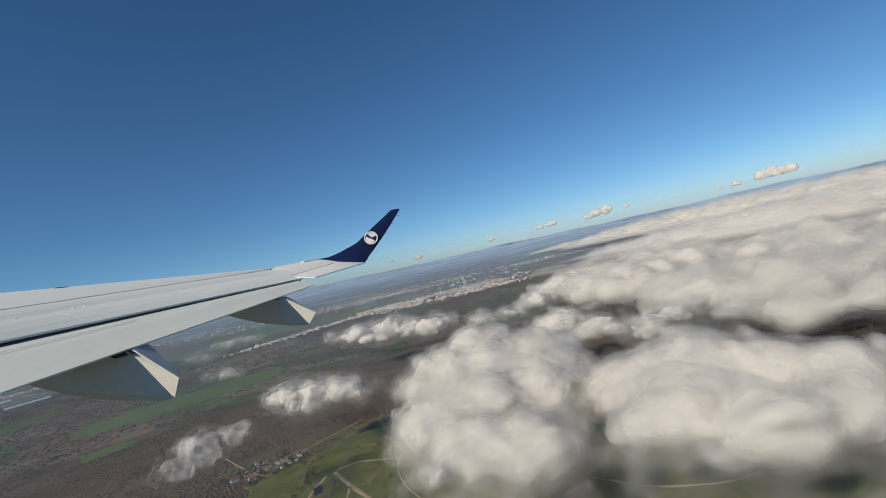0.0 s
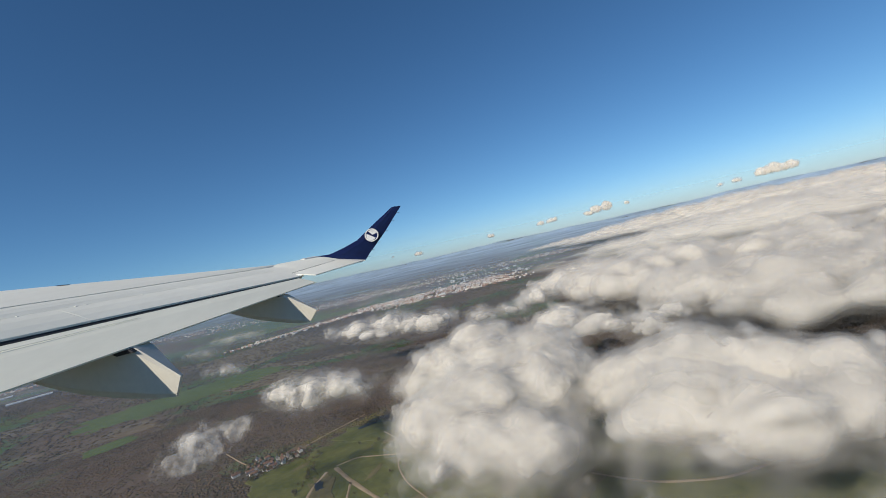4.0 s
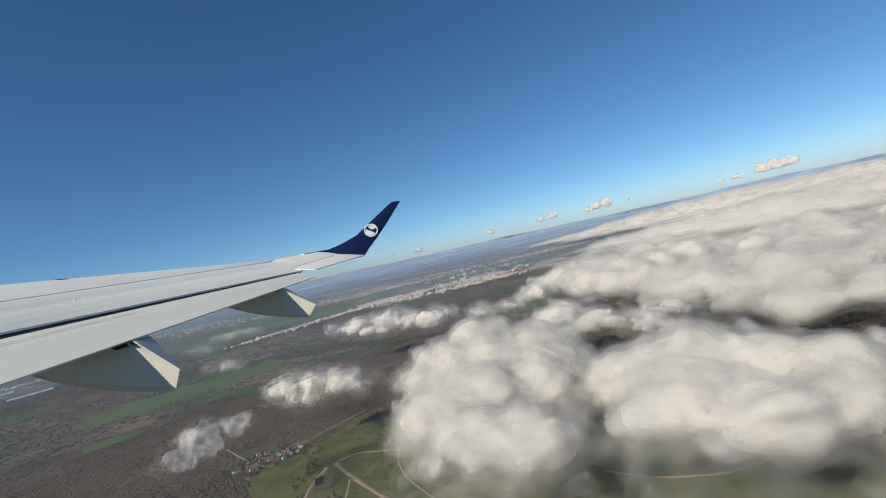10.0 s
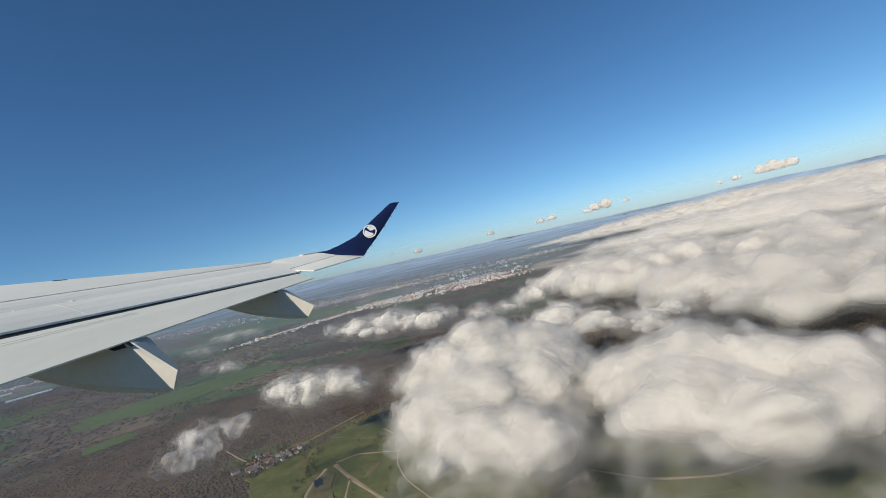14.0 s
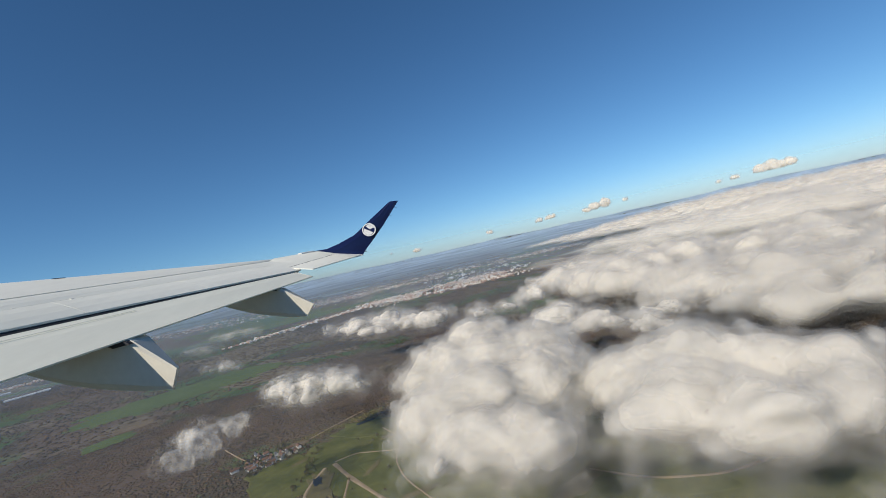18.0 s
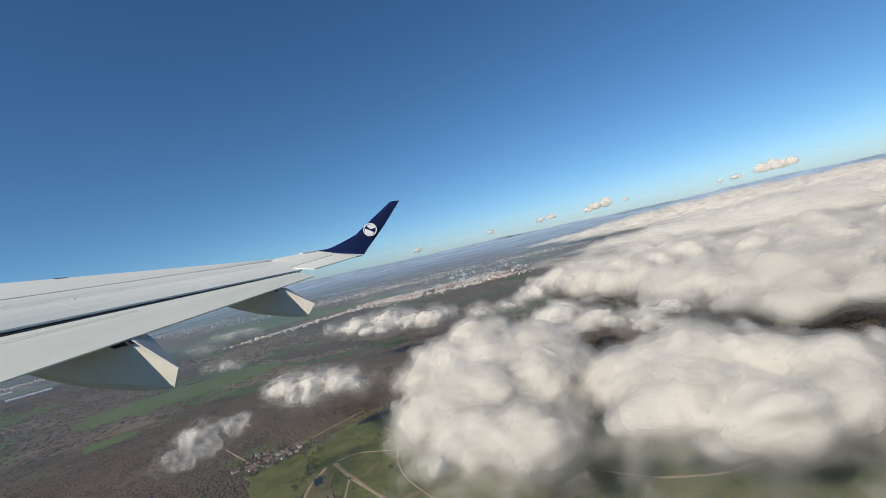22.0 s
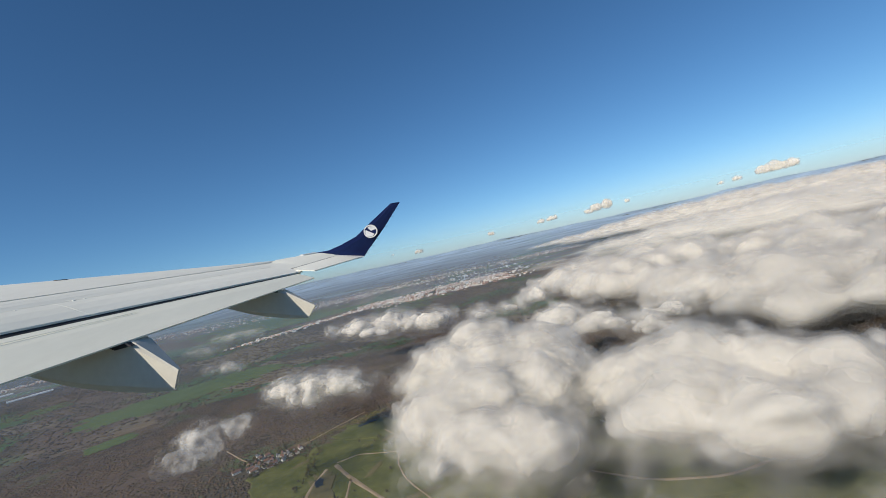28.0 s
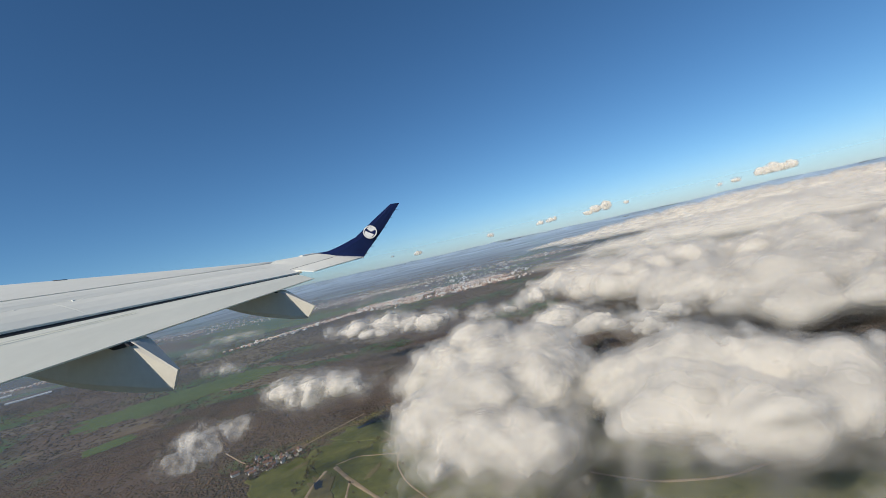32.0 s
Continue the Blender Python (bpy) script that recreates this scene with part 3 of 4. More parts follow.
def flat_block(length, width, height, wall, roof, label, group):
    b = empty("apartment_building", label, "building", group=group)
    part("wall", block(bmesh.new(), -length / 2, length / 2, -width / 2, width / 2, -8, height), wall, b)
    part("roof", block(bmesh.new(), -length / 2 - 0.5, length / 2 + 0.5, -width / 2 - 0.5, width / 2 + 0.5, height + 0.02, height + 1.0), roof, b)
    storeys = max(2, int(height / 6))
    for k in range(storeys):
        z = 2 + (height - 3) * k / storeys
        part("window_row", block(bmesh.new(), -length * 0.46, length * 0.46, -width / 2 - 0.12, -width / 2 + 0.4, z, z + 1.5), PANE, b)
    return b


TOWN_A, TOWN_B, TOWN_C = "far town under the wing tip", "near town beside the crop field", "suburb past the woods"
BLOCKS = (flat_block(58, 14, 26, CHALK, PALE_ROOF, "tall white apartment slab in a far town", TOWN_A), flat_block(38, 16, 18, CREAM, PALE_ROOF, "cream apartment block with a pale flat roof", TOWN_A),
          flat_block(80, 44, 10, CHALK, PALE_ROOF, "wide white warehouse with a pale flat roof", TOWN_A), flat_block(26, 20, 14, CREAM, TILE, "cream town building with a red roof", TOWN_A))


def town(centre, half, turn, count, group, seed, first=False, mix=(0, 1, 1, 2, 3, 3)):
    r = random.Random(seed)
    c, s = math.cos(radians(turn)), math.sin(radians(turn))
    for i in range(count):
        knot = r.randrange(7)
        u, v = (0.8 * math.sin(knot * 2.4 + seed) + r.gauss(0, 0.22)) * half[0], (0.55 * math.cos(knot * 4.1 + seed) + r.gauss(0, 0.18)) * half[1]
        x, y = centre[0] + u * c - v * s, centre[1] + u * s + v * c
        kind, m = BLOCKS[i % 4 if first and i < 4 else r.choice(mix)], put(x, y, turn + r.choice((0, 90, 20)), 0.5, 0.95)
        if first and i < 4:
            kind.matrix_world = m
        else:
            tagged(copy_thing(kind, m), group=group)


town((-250, 5100), (700, 560), -4, 150, TOWN_A, 1, True)
town((450, 6200), (620, 900), -6, 76, TOWN_A, 2)
town((-1330, 4465), (760, 110), 55, 48, TOWN_B, 3)
town((900, 6900), (800, 420), 0, 40, TOWN_A, 4)
town((-4300, 4700), (700, 160), 25, 34, TOWN_C, 5)


def roofs(name, label, centre, half, turn, count, seed):
    """Countless small houses, joined: a gable roof on a box each."""
    rs = np.random.RandomState(seed)
    c, s = math.cos(radians(turn)), math.sin(radians(turn))
    V, F = [], []
    for i in range(count):
        k = rs.randint(9)
        u, v = (0.75 * math.sin(2.4 * k + seed) + rs.normal(0, 0.17)) * half[0], (0.6 * math.cos(4.1 * k + seed) + rs.normal(0, 0.2)) * half[1]
        x, y = centre[0] + u * c - v * s, centre[1] + u * s + v * c
        m = put(x, y, turn + rs.choice((0, 90)) + rs.uniform(-12, 12), 0.0)
        a, b, h = rs.uniform(6, 12), rs.uniform(5, 7), rs.uniform(5, 8)
        k = len(V)
        V += [tuple(m @ Vector(p)) for p in ((-a, -b, -3), (a, -b, -3), (a, b, -3), (-a, b, -3), (-a, -b, h), (a, -b, h), (a, b, h), (-a, b, h), (-a, 0, h + 4), (a, 0, h + 4))]
        F += [tuple(k + q for q in f) for f in ((0, 1, 5, 4), (1, 2, 6, 9, 5), (2, 3, 7, 6), (3, 0, 4, 8, 7), (4, 5, 9, 8), (6, 7, 8, 9))]
    m, n, l, b = stuff_of(name + "_paint", 0.9)
    geo = n.new("ShaderNodeNewGeometry")
    rp = ramp_of(n, l, geo.outputs["Random Per Island"], [(0.0, (0.88, 0.84, 0.76)), (0.4, (0.74, 0.64, 0.52)), (0.6, (0.46, 0.25, 0.16)), (0.85, (0.38, 0.20, 0.13)), (1.0, (0.24, 0.21, 0.19))])
    l.new(rp.outputs[0], b.inputs["Base Color"])
    return tagged(mesh_part(name, V, F, m), label, "houses", kind="stuff")


roofs("town_houses", "countless small pale houses with red roofs in a far town", (-150, 5200), (900, 640), 4, 1500, 1)
roofs("town_houses", "countless small pale houses with red roofs along a road", (-1330, 4465), (820, 130), 55, 520, 2)
roofs("town_houses", "countless small pale suburban houses past the woods", (-4300, 4700), (800, 230), 25, 320, 3)
roofs("town_houses", "countless small pale houses near the horizon", (300, 8200), (2600, 1100), 0, 1000, 4)
roofs("town_houses", "scattered pale farmsteads on the far plain", (-3600, 7800), (2600, 1700), 10, 700, 5)

# long white glasshouses
GLASSHOUSE = two_scale("glasshouse_roof", (0.78, 0.79, 0.80), (0.9, 0.9, 0.9), 0.02, 0.3, 0.35)


def glasshouse(x, y, length, turn):
    g = empty("glasshouse", "long white glasshouse on the far plain", "greenhouse", put(x, y, turn))
    for k in range(3):
        sec = [[(xx, -18 + 12 * k, -3), (xx, -18 + 12 * k, 5), (xx, -12 + 12 * k, 9), (xx, -6.3 + 12 * k, 5), (xx, -6.3 + 12 * k, -3)] for xx in (-length / 2, length / 2)]
        part("span_roof", loft(sec), GLASSHOUSE, g)


glasshouse(-3440, 3612, 280, 45)
glasshouse(-4100, 4060, 130, 45)


# trees
def twig_material(name, stops):
    m, n, l, b = stuff_of(name, 0.95, spec=0.05)
    geo = n.new("ShaderNodeNewGeometry")
    rp = ramp_of(n, l, geo.outputs["Random Per Island"], stops)
    fine = ramp_of(n, l, noise_at(n, l, 0.35, 4, 0.7).outputs["Fac"], [(0.3, (0.7, 0.7, 0.7)), (0.7, (1, 1, 1))])
    stand = ramp_of(n, l, noise_at(n, l, 0.0060, 5, 0.62).outputs["Fac"], [(0.36, (0.52, 0.55, 0.50)), (0.50, (0.90, 0.86, 0.80)), (0.66, (1.22, 1.10, 0.95))])
    col = mixed(n, l, 1.0, rp.outputs[0], fine.outputs[0], "MULTIPLY")
    l.new(mixed(n, l, 1.0, col, stand.outputs[0], "MULTIPLY"), b.inputs["Base Color"])
    return m


BARE = twig_material("bare_crowns", [(0.0, (0.105, 0.076, 0.056)), (0.4, (0.120, 0.087, 0.064)), (0.7, (0.134, 0.098, 0.072)), (0.93, (0.115, 0.098, 0.058)), (1.0, (0.075, 0.080, 0.042))])
GREENISH = twig_material("hedge_crowns", [(0.0, (0.12, 0.10, 0.05)), (0.5, (0.19, 0.165, 0.075)), (1.0, (0.085, 0.10, 0.035))])
BARK = two_scale("bark", (0.05, 0.04, 0.03), (0.09, 0.075, 0.055), 0.5, 4, 0.95)


def crowns(name, label, xy, mat, seed, size=(2.9, 5.6)):
    """Many bare tree crowns, each an uneven low clump of its own."""
    rs = np.random.RandomState(seed)
    base = bmesh.new()
    for q in ((1, 0, 0), (0, 1, 0), (-1, 0, 0), (0, -1, 0), (0, 0, 0.8), (0, 0, -0.8)):
        base.verts.new(q)
    base.verts.ensure_lookup_table()
    for a, b in ((0, 1), (1, 2), (2, 3), (3, 0)):
        base.faces.new((base.verts[a], base.verts[b], base.verts[4]))
        base.faces.new((base.verts[b], base.verts[a], base.verts[5]))
    base.verts.index_update()
    bv = np.array([v.co[:] for v in base.verts])
    base.verts.ensure_lookup_table()
    bf = np.array([[v.index for v in f.verts] for f in base.faces])
    base.free()
    n, k = len(xy), len(bv)
    s = rs.uniform(*size, n)
    jit = 1 + 0.45 * rs.uniform(-1, 1, (n, k, 1))
    V = bv[None] * jit * np.stack([s, s * rs.uniform(0.8, 1.2, n), s * rs.uniform(0.28, 0.46, n)], -1)[:, None]
    P = lay(xy[:, 0], xy[:, 1], 0.0)
    sc = np.array([scale_at(*p) for p in xy])
    V = V * sc[:, None, None] + P[:, None] + np.stack([0 * s, 0 * s, s * 0.10], -1)[:, None] * sc[:, None, None]
    F = (bf[None] + (np.arange(n) * k)[:, None, None]).reshape(-1, 3)
    me = bpy.data.meshes.new(name)
    V = V.reshape(-1, 3)
    me.vertices.add(len(V))
    me.vertices.foreach_set("co", V.astype(np.float32).ravel())
    me.loops.add(F.size)
    me.loops.foreach_set("vertex_index", F.astype(np.int32).ravel())
    me.polygons.add(len(F))
    me.polygons.foreach_set("loop_start", np.arange(0, F.size, 3, dtype=np.int32))
    me.polygons.foreach_set("use_smooth", np.ones(len(F), bool))
    me.update(calc_edges=True)
    me.materials.append(mat)
    return tagged(new(name, me), label, "woods", kind="stuff")


FIELDS = ((-1370, 2230, 465, 178, 33), (-1303, 1625, 86, 68, 40), (-215, 975, 218, 162, -25), (40, 790, 345, 190, -12), (-432, 985, 70, 95, 28), (-250, 1150, 130, 64, -20), (-1318, 1775, 78, 56, 35), (-347, 922, 24, 38, 20), (-522, 1095, 72, 40, 41), (-470, 1150, 40, 26, 50),
          (390, 640, 265, 132, 20))


def clear_of_fields(p):
    ok = np.ones(len(p), bool)
    for cx, cy, a, b, turn in FIELDS:
        c, s = math.cos(radians(turn)), math.sin(radians(turn))
        u, v = (p[:, 0] - cx) * c + (p[:, 1] - cy) * s, -(p[:, 0] - cx) * s + (p[:, 1] - cy) * c
        ok &= (np.abs(u / a) ** 3.6 + np.abs(v / b) ** 3.6) > 0.82
    return ok


def scatter(count, d0, d1, a0, a1, seed):
    rs = np.random.RandomState(seed)
    d, a = np.sqrt(rs.uniform(d0 ** 2, d1 ** 2, count)), np.radians(rs.uniform(a0, a1, count))
    p = np.stack([d * np.sin(a), d * np.cos(a)], -1)
    dense = fbm(p[:, 0] / 260, p[:, 1] / 260, 3, 70) + 0.75 * rs.rand(count) > -0.22
    return p[clear_of_fields(p) & dense]


crowns("bare_wood", "brown leafless winter woodland below", scatter(70000, 600, 2200, -50, 45, 3), BARE, 3, (2.6, 5.2))
crowns("bare_wood", "brown leafless winter woodland farther off", scatter(24000, 2200, 5200, -52, 25, 4), BARE, 4, (6.0, 11.0))


def hedge(label, pts, count, width, seed, size):
    """Bushes and small trees strewn along a bent line."""
    rs = np.random.RandomState(seed)
    P = np.array(pts, float)
    k = rs.rand(count) * (len(P) - 1)
    i = k.astype(int)
    xy = P[i] + (P[i + 1] - P[i]) * (k - i)[:, None] + rs.normal(0, width, (count, 2))
    crowns("hedge_row", label, xy, GREENISH, seed, size)


hedge("olive hedge and bare trees along the road", ((-510, 1140), (-440, 1200), (-370, 1232), (-270, 1290)), 420, 9, 5, (2.5, 6.0))
hedge("olive bushes along the pasture path", ((-333, 1010), (-290, 1040), (-240, 1012), (-120, 980), (20, 960)), 150, 4, 6, (1.5, 3.6))
hedge("dark bushes beside the pond in the hollow", ((-395, 1090), (-365, 1000), (-372, 900), (-355, 800)), 260, 9, 7, (2.0, 4.6))
hedge("clump of olive trees in the pasture", ((-300, 1050), (-280, 1062), (-262, 1066)), 60, 6, 8, (2.5, 5.5))


# a few single trees round the village, each with its own trunk and crown
def tree(height, seed, mat):
    r = random.Random(seed)
    t = empty("tree", "leafless winter tree at the village edge", "tree", group="village trees")
    part("trunk", loft([[(q * math.cos(a), q * math.sin(a), z) for a in (0, 1.57, 3.14, 4.71)] for z, q in ((-1, 0.45), (height * 0.3, 0.32), (height * 0.6, 0.18), (height * 0.9, 0.05))]), BARK, t)
    for k in range(5):
        a, z = k * 1.3, height * (0.3 + 0.09 * k)
        end = Vector((math.cos(a) * height * 0.3, math.sin(a) * height * 0.3, z + height * 0.25))
        part("limb", loft([[(c.x + q * math.cos(b), c.y + q * math.sin(b), c.z) for b in (0, 2.1, 4.2)] for c, q in ((Vector((0, 0, z)), 0.2), (end * 0.6 + Vector((0, 0, z)) * 0.4, 0.12), (end, 0.04))]), BARK, t)
    V, F = [], []
    for k in range(110):
        u = Vector((r.gauss(0, 1), r.gauss(0, 1), r.gauss(0, 1))).normalized() * r.uniform(0.45, 1.0)
        c = Vector((u.x * height * 0.36, u.y * height * 0.36, height * 0.66 + u.z * height * 0.34))
        s = height * r.uniform(0.05, 0.10)
        i = len(V)
        V += [tuple(c + Vector((r.uniform(-1, 1), r.uniform(-1, 1), r.uniform(-1, 1))) * s) for _ in range(4)]
        F += [(i, i + 1, i + 2), (i, i + 2, i + 3), (i, i + 3, i + 1), (i + 1, i + 3, i + 2)]
    mesh_part("crown", V, F, mat, t)
    return t


SAPLINGS = (tree(11, 1, BARE), tree(14, 2, GREENISH), tree(9, 3, BARE))
r = random.Random(12)
for i in range(42):
    u, v = r.uniform(-110, 110), r.choice((-1, 1)) * r.uniform(26, 56)
    m = put(-522 + u * 0.75 - v * 0.65, 1095 + u * 0.65 + v * 0.75, r.uniform(0, 360), 0.0, r.uniform(0.8, 1.25))
    if i < 3:
        SAPLINGS[i].matrix_world = m
    else:
        copy_thing(SAPLINGS[i % 3], m)

# single trees and shrubs about the pasture, and between the houses
for i in range(64):
    if i < 22:
        u, v = r.gauss(0, 34), r.gauss(0, 22)
        x, y = -522 + u * 0.75 - v * 0.65, 1095 + u * 0.65 + v * 0.75
    elif i < 44:
        x, y = -392 + 0.42 * (i - 22) + r.gauss(0, 7), 900 + 9 * (i - 22) + r.gauss(0, 5)
    else:
        x, y = r.uniform(-300, -60), r.uniform(820, 1120)
    tagged(copy_thing(SAPLINGS[i % 3], put(x, y, r.uniform(0, 360), 0.5, r.uniform(0.5, 1.05))), "olive-brown winter tree standing on pasture grass" if i > 21 else "bare winter tree between village houses", group="trees in the pasture" if i > 21 else "village trees")

# power pylons in the pasture
PYLON = two_scale("galvanised_steel", (0.42, 0.43, 0.44), (0.55, 0.56, 0.57), 0.5, 4, 0.5, metal=0.6)


def strut(bm, a, b, w):
    a, b = Vector(a), Vector(b)
    d = (b - a).normalized()
    u = d.orthogonal().normalized() * w
    v = d.cross(u)
    ra, rb = [[bm.verts.new(c + p) for p in (u, v, -u, -v)] for c in (a, b)]
    for i in range(4):
        bm.faces.new((ra[i], ra[(i + 1) % 4], rb[(i + 1) % 4], rb[i]))


def pylon():
    p = empty("power_pylon", "grey steel lattice power pylon in a green pasture", "pylon", group="pylons in the pasture")
    for sx, sy in product((-1, 1), (-1, 1)):
        bm = bmesh.new()
        strut(bm, (3 * sx, 3 * sy, -1), (0.7 * sx, 0.7 * sy, 20), 0.16)
        strut(bm, (0.7 * sx, 0.7 * sy, 20), (0.1 * sx, 0.1 * sy, 32), 0.13)
        part("leg", bm, PYLON, p)
    for z, w in ((19, 7), (23.5, 8.5), (28, 6)):
        bm = bmesh.new()
        for s in (-1, 1):
            strut(bm, (0, 0.5, z), (s * w, 0, z + 0.4), 0.12)
            strut(bm, (0, -0.5, z), (s * w, 0, z + 0.4), 0.12)
            strut(bm, (0, 0, z + 1.8), (s * w, 0, z + 0.4), 0.1)
        part("cross_arm", bm, PYLON, p)
    bm = bmesh.new()
    for k in range(6):
        z0, z1 = 3.4 * k, 3.4 * k + 3.4
        for s in (-1, 1):
            a, b = 3 - 2.3 * z0 / 20, 3 - 2.3 * z1 / 20
            strut(bm, (-a * s, -a, z0), (b * s, -b, z1), 0.08)
            strut(bm, (-a, -a * s, z0), (-b, b * s, z1), 0.08)
            strut(bm, (a, -a * s, z0), (b, b * s, z1), 0.08)
            strut(bm, (-a * s, a, z0), (b * s, b, z1), 0.08)
    part("lattice", bm, PYLON, p)
    return p


first = pylon()
first.matrix_world = put(95, 905, 20)
for x, y in ((30, 800), (165, 1010)):
    copy_thing(first, put(x, y, 20))
# ---- clouds ----
def cloud_material(name, cover, through=0.46):
    """White droplets, lit from both sides, thinning out with the cloud's depth."""
    m = bpy.data.materials.new(name)
    m.use_nodes = True
    n, l = m.node_tree.nodes, m.node_tree.links
    n.remove(n["Principled BSDF"])
    dif, tra, mix, clear, out = n.new("ShaderNodeBsdfDiffuse"), n.new("ShaderNodeBsdfTranslucent"), n.new("ShaderNodeMixShader"), n.new("ShaderNodeBsdfTransparent"), n.new("ShaderNodeMixShader")
    dif.inputs["Color"].default_value = tra.inputs["Color"].default_value = (0.85, 0.828, 0.780, 1)
    mix.inputs[0].default_value = through
    l.new(dif.outputs[0], mix.inputs[1])
    l.new(tra.outputs[0], mix.inputs[2])
    depth, alpha = n.new("ShaderNodeAttribute"), n.new("ShaderNodeMath")
    depth.attribute_name = "depth"
    alpha.operation, alpha.use_clamp, alpha.inputs[1].default_value = "MULTIPLY", True, cover
    l.new(depth.outputs["Fac"], alpha.inputs[0])
    l.new(alpha.outputs[0], out.inputs[0])
    l.new(clear.outputs[0], out.inputs[1])
    l.new(mix.outputs[0], out.inputs[2])
    l.new(out.outputs[0], n["Material Output"].inputs["Surface"])
    return m


CORE = cloud_material("cloud_core", 0.97)
VEILS = [cloud_material("cloud_veil", c) for c in (0.025, 0.06, 0.10, 0.15, 0.21, 0.27, 0.33)]

# gradients for noise in space
SPIN = np.random.RandomState(8).normal(size=(4096, 3))
SPIN /= np.linalg.norm(SPIN, axis=1)[:, None]


def grain3(p, seed=0):
    """Smooth noise at points p[n, 3], about -1 to 1."""
    i = np.floor(p).astype(np.int64)
    f = p - i
    w = f ** 3 * (f * (6 * f - 15) + 10)
    total = np.zeros(len(p))
    for dx, dy, dz in product((0, 1), (0, 1), (0, 1)):
        h = TABLE[(TABLE[(TABLE[(i[:, 0] + dx + 131 * seed) & 4095] + i[:, 1] + dy) & 4095] + i[:, 2] + dz) & 4095]
        g = SPIN[h]
        dot = g[:, 0] * (f[:, 0] - dx) + g[:, 1] * (f[:, 1] - dy) + g[:, 2] * (f[:, 2] - dz)
        total += dot * (w[:, 0] if dx else 1 - w[:, 0]) * (w[:, 1] if dy else 1 - w[:, 1]) * (w[:, 2] if dz else 1 - w[:, 2])
    return 1.6 * total


def fbm3(p, octaves=3, seed=0, gain=0.5):
    return sum(gain ** o * grain3(p * 2.0 ** o + 13.7 * o, seed + o) for o in range(octaves))


def knolls3(p, octaves=3, seed=0, gain=0.5):
    """Rounded swellings with sharp creases between them."""
    return sum(gain ** o * (2 * np.sqrt(grain3(p * 2.0 ** o + 9.3 * o, seed + o) ** 2 + 0.02) - 0.6) for o in range(octaves))


def level_skin(F, level, origin, step):
    """The closed surface where the field F passes a level: points and quads."""
    S = F - level
    cells = tuple(k - 1 for k in F.shape)
    count, place = np.zeros(cells, np.float32), np.zeros(cells + (3,), np.float32)
    idx = -np.ones(cells, np.int64)
    quads = []
    cuts = []
    for ax in range(3):
        lo = [slice(None)] * 3
        hi = [slice(None)] * 3
        lo[ax], hi[ax] = slice(None, -1), slice(1, None)
        a, b = S[tuple(lo)], S[tuple(hi)]
        cut = (a > 0) != (b > 0)
        u = np.where(cut, a / np.where(cut, a - b, 1), 0).astype(np.float32)
        cuts.append((cut, a > 0))
        o1, o2 = [k for k in range(3) if k != ax]
        for d1, d2 in product((0, 1), (0, 1)):
            sl = [slice(None)] * 3
            sl[o1], sl[o2] = slice(d1, d1 + cells[o1]), slice(d2, d2 + cells[o2])
            c, q = cut[tuple(sl)], u[tuple(sl)]
            count += c
            place[..., ax] += q
            place[..., o1] += c * d1
            place[..., o2] += c * d2
    live = count > 0
    idx[live] = np.arange(live.sum())
    V = (place[live] / count[live][:, None] + np.argwhere(live)) * step + origin
    for ax, (cut, inside) in enumerate(cuts):
        o1, o2 = [k for k in range(3) if k != ax]
        sl = [slice(None)] * 3
        sl[o1], sl[o2] = slice(1, cells[o1]), slice(1, cells[o2])
        at_edge = np.argwhere(cut[tuple(sl)])
        if not len(at_edge):
            continue
        side = inside[tuple(sl)][tuple(at_edge.T)]
        corner = []
        for d1, d2 in ((0, 0), (1, 0), (1, 1), (0, 1)):
            e = at_edge.copy()
            e[:, o1] += d1
            e[:, o2] += d2
            corner.append(idx[tuple(e.T)])
        Q = np.stack(corner, -1)
        flip = side if ax != 1 else ~side
        Q[~flip] = Q[~flip][:, ::-1]
        quads.append(Q)
    return V, np.concatenate(quads) if quads else np.zeros((0, 4), int)


def quad_mesh(name, V, Q, mat, depth):
    me = bpy.data.meshes.new(name)
    me.vertices.add(len(V))
    me.vertices.foreach_set("co", V.astype(np.float32).ravel())
    me.loops.add(Q.size)
    me.loops.foreach_set("vertex_index", Q.ravel().astype(np.int32))
    me.polygons.add(len(Q))
    me.polygons.foreach_set("loop_start", np.arange(0, Q.size, 4, dtype=np.int32))
    me.polygons.foreach_set("use_smooth", np.ones(len(Q), bool))
    me.attributes.new("depth", "FLOAT", "POINT").data.foreach_set("value", depth.astype(np.float32))
    me.update(calc_edges=True)
    me.materials.append(mat)
    return me


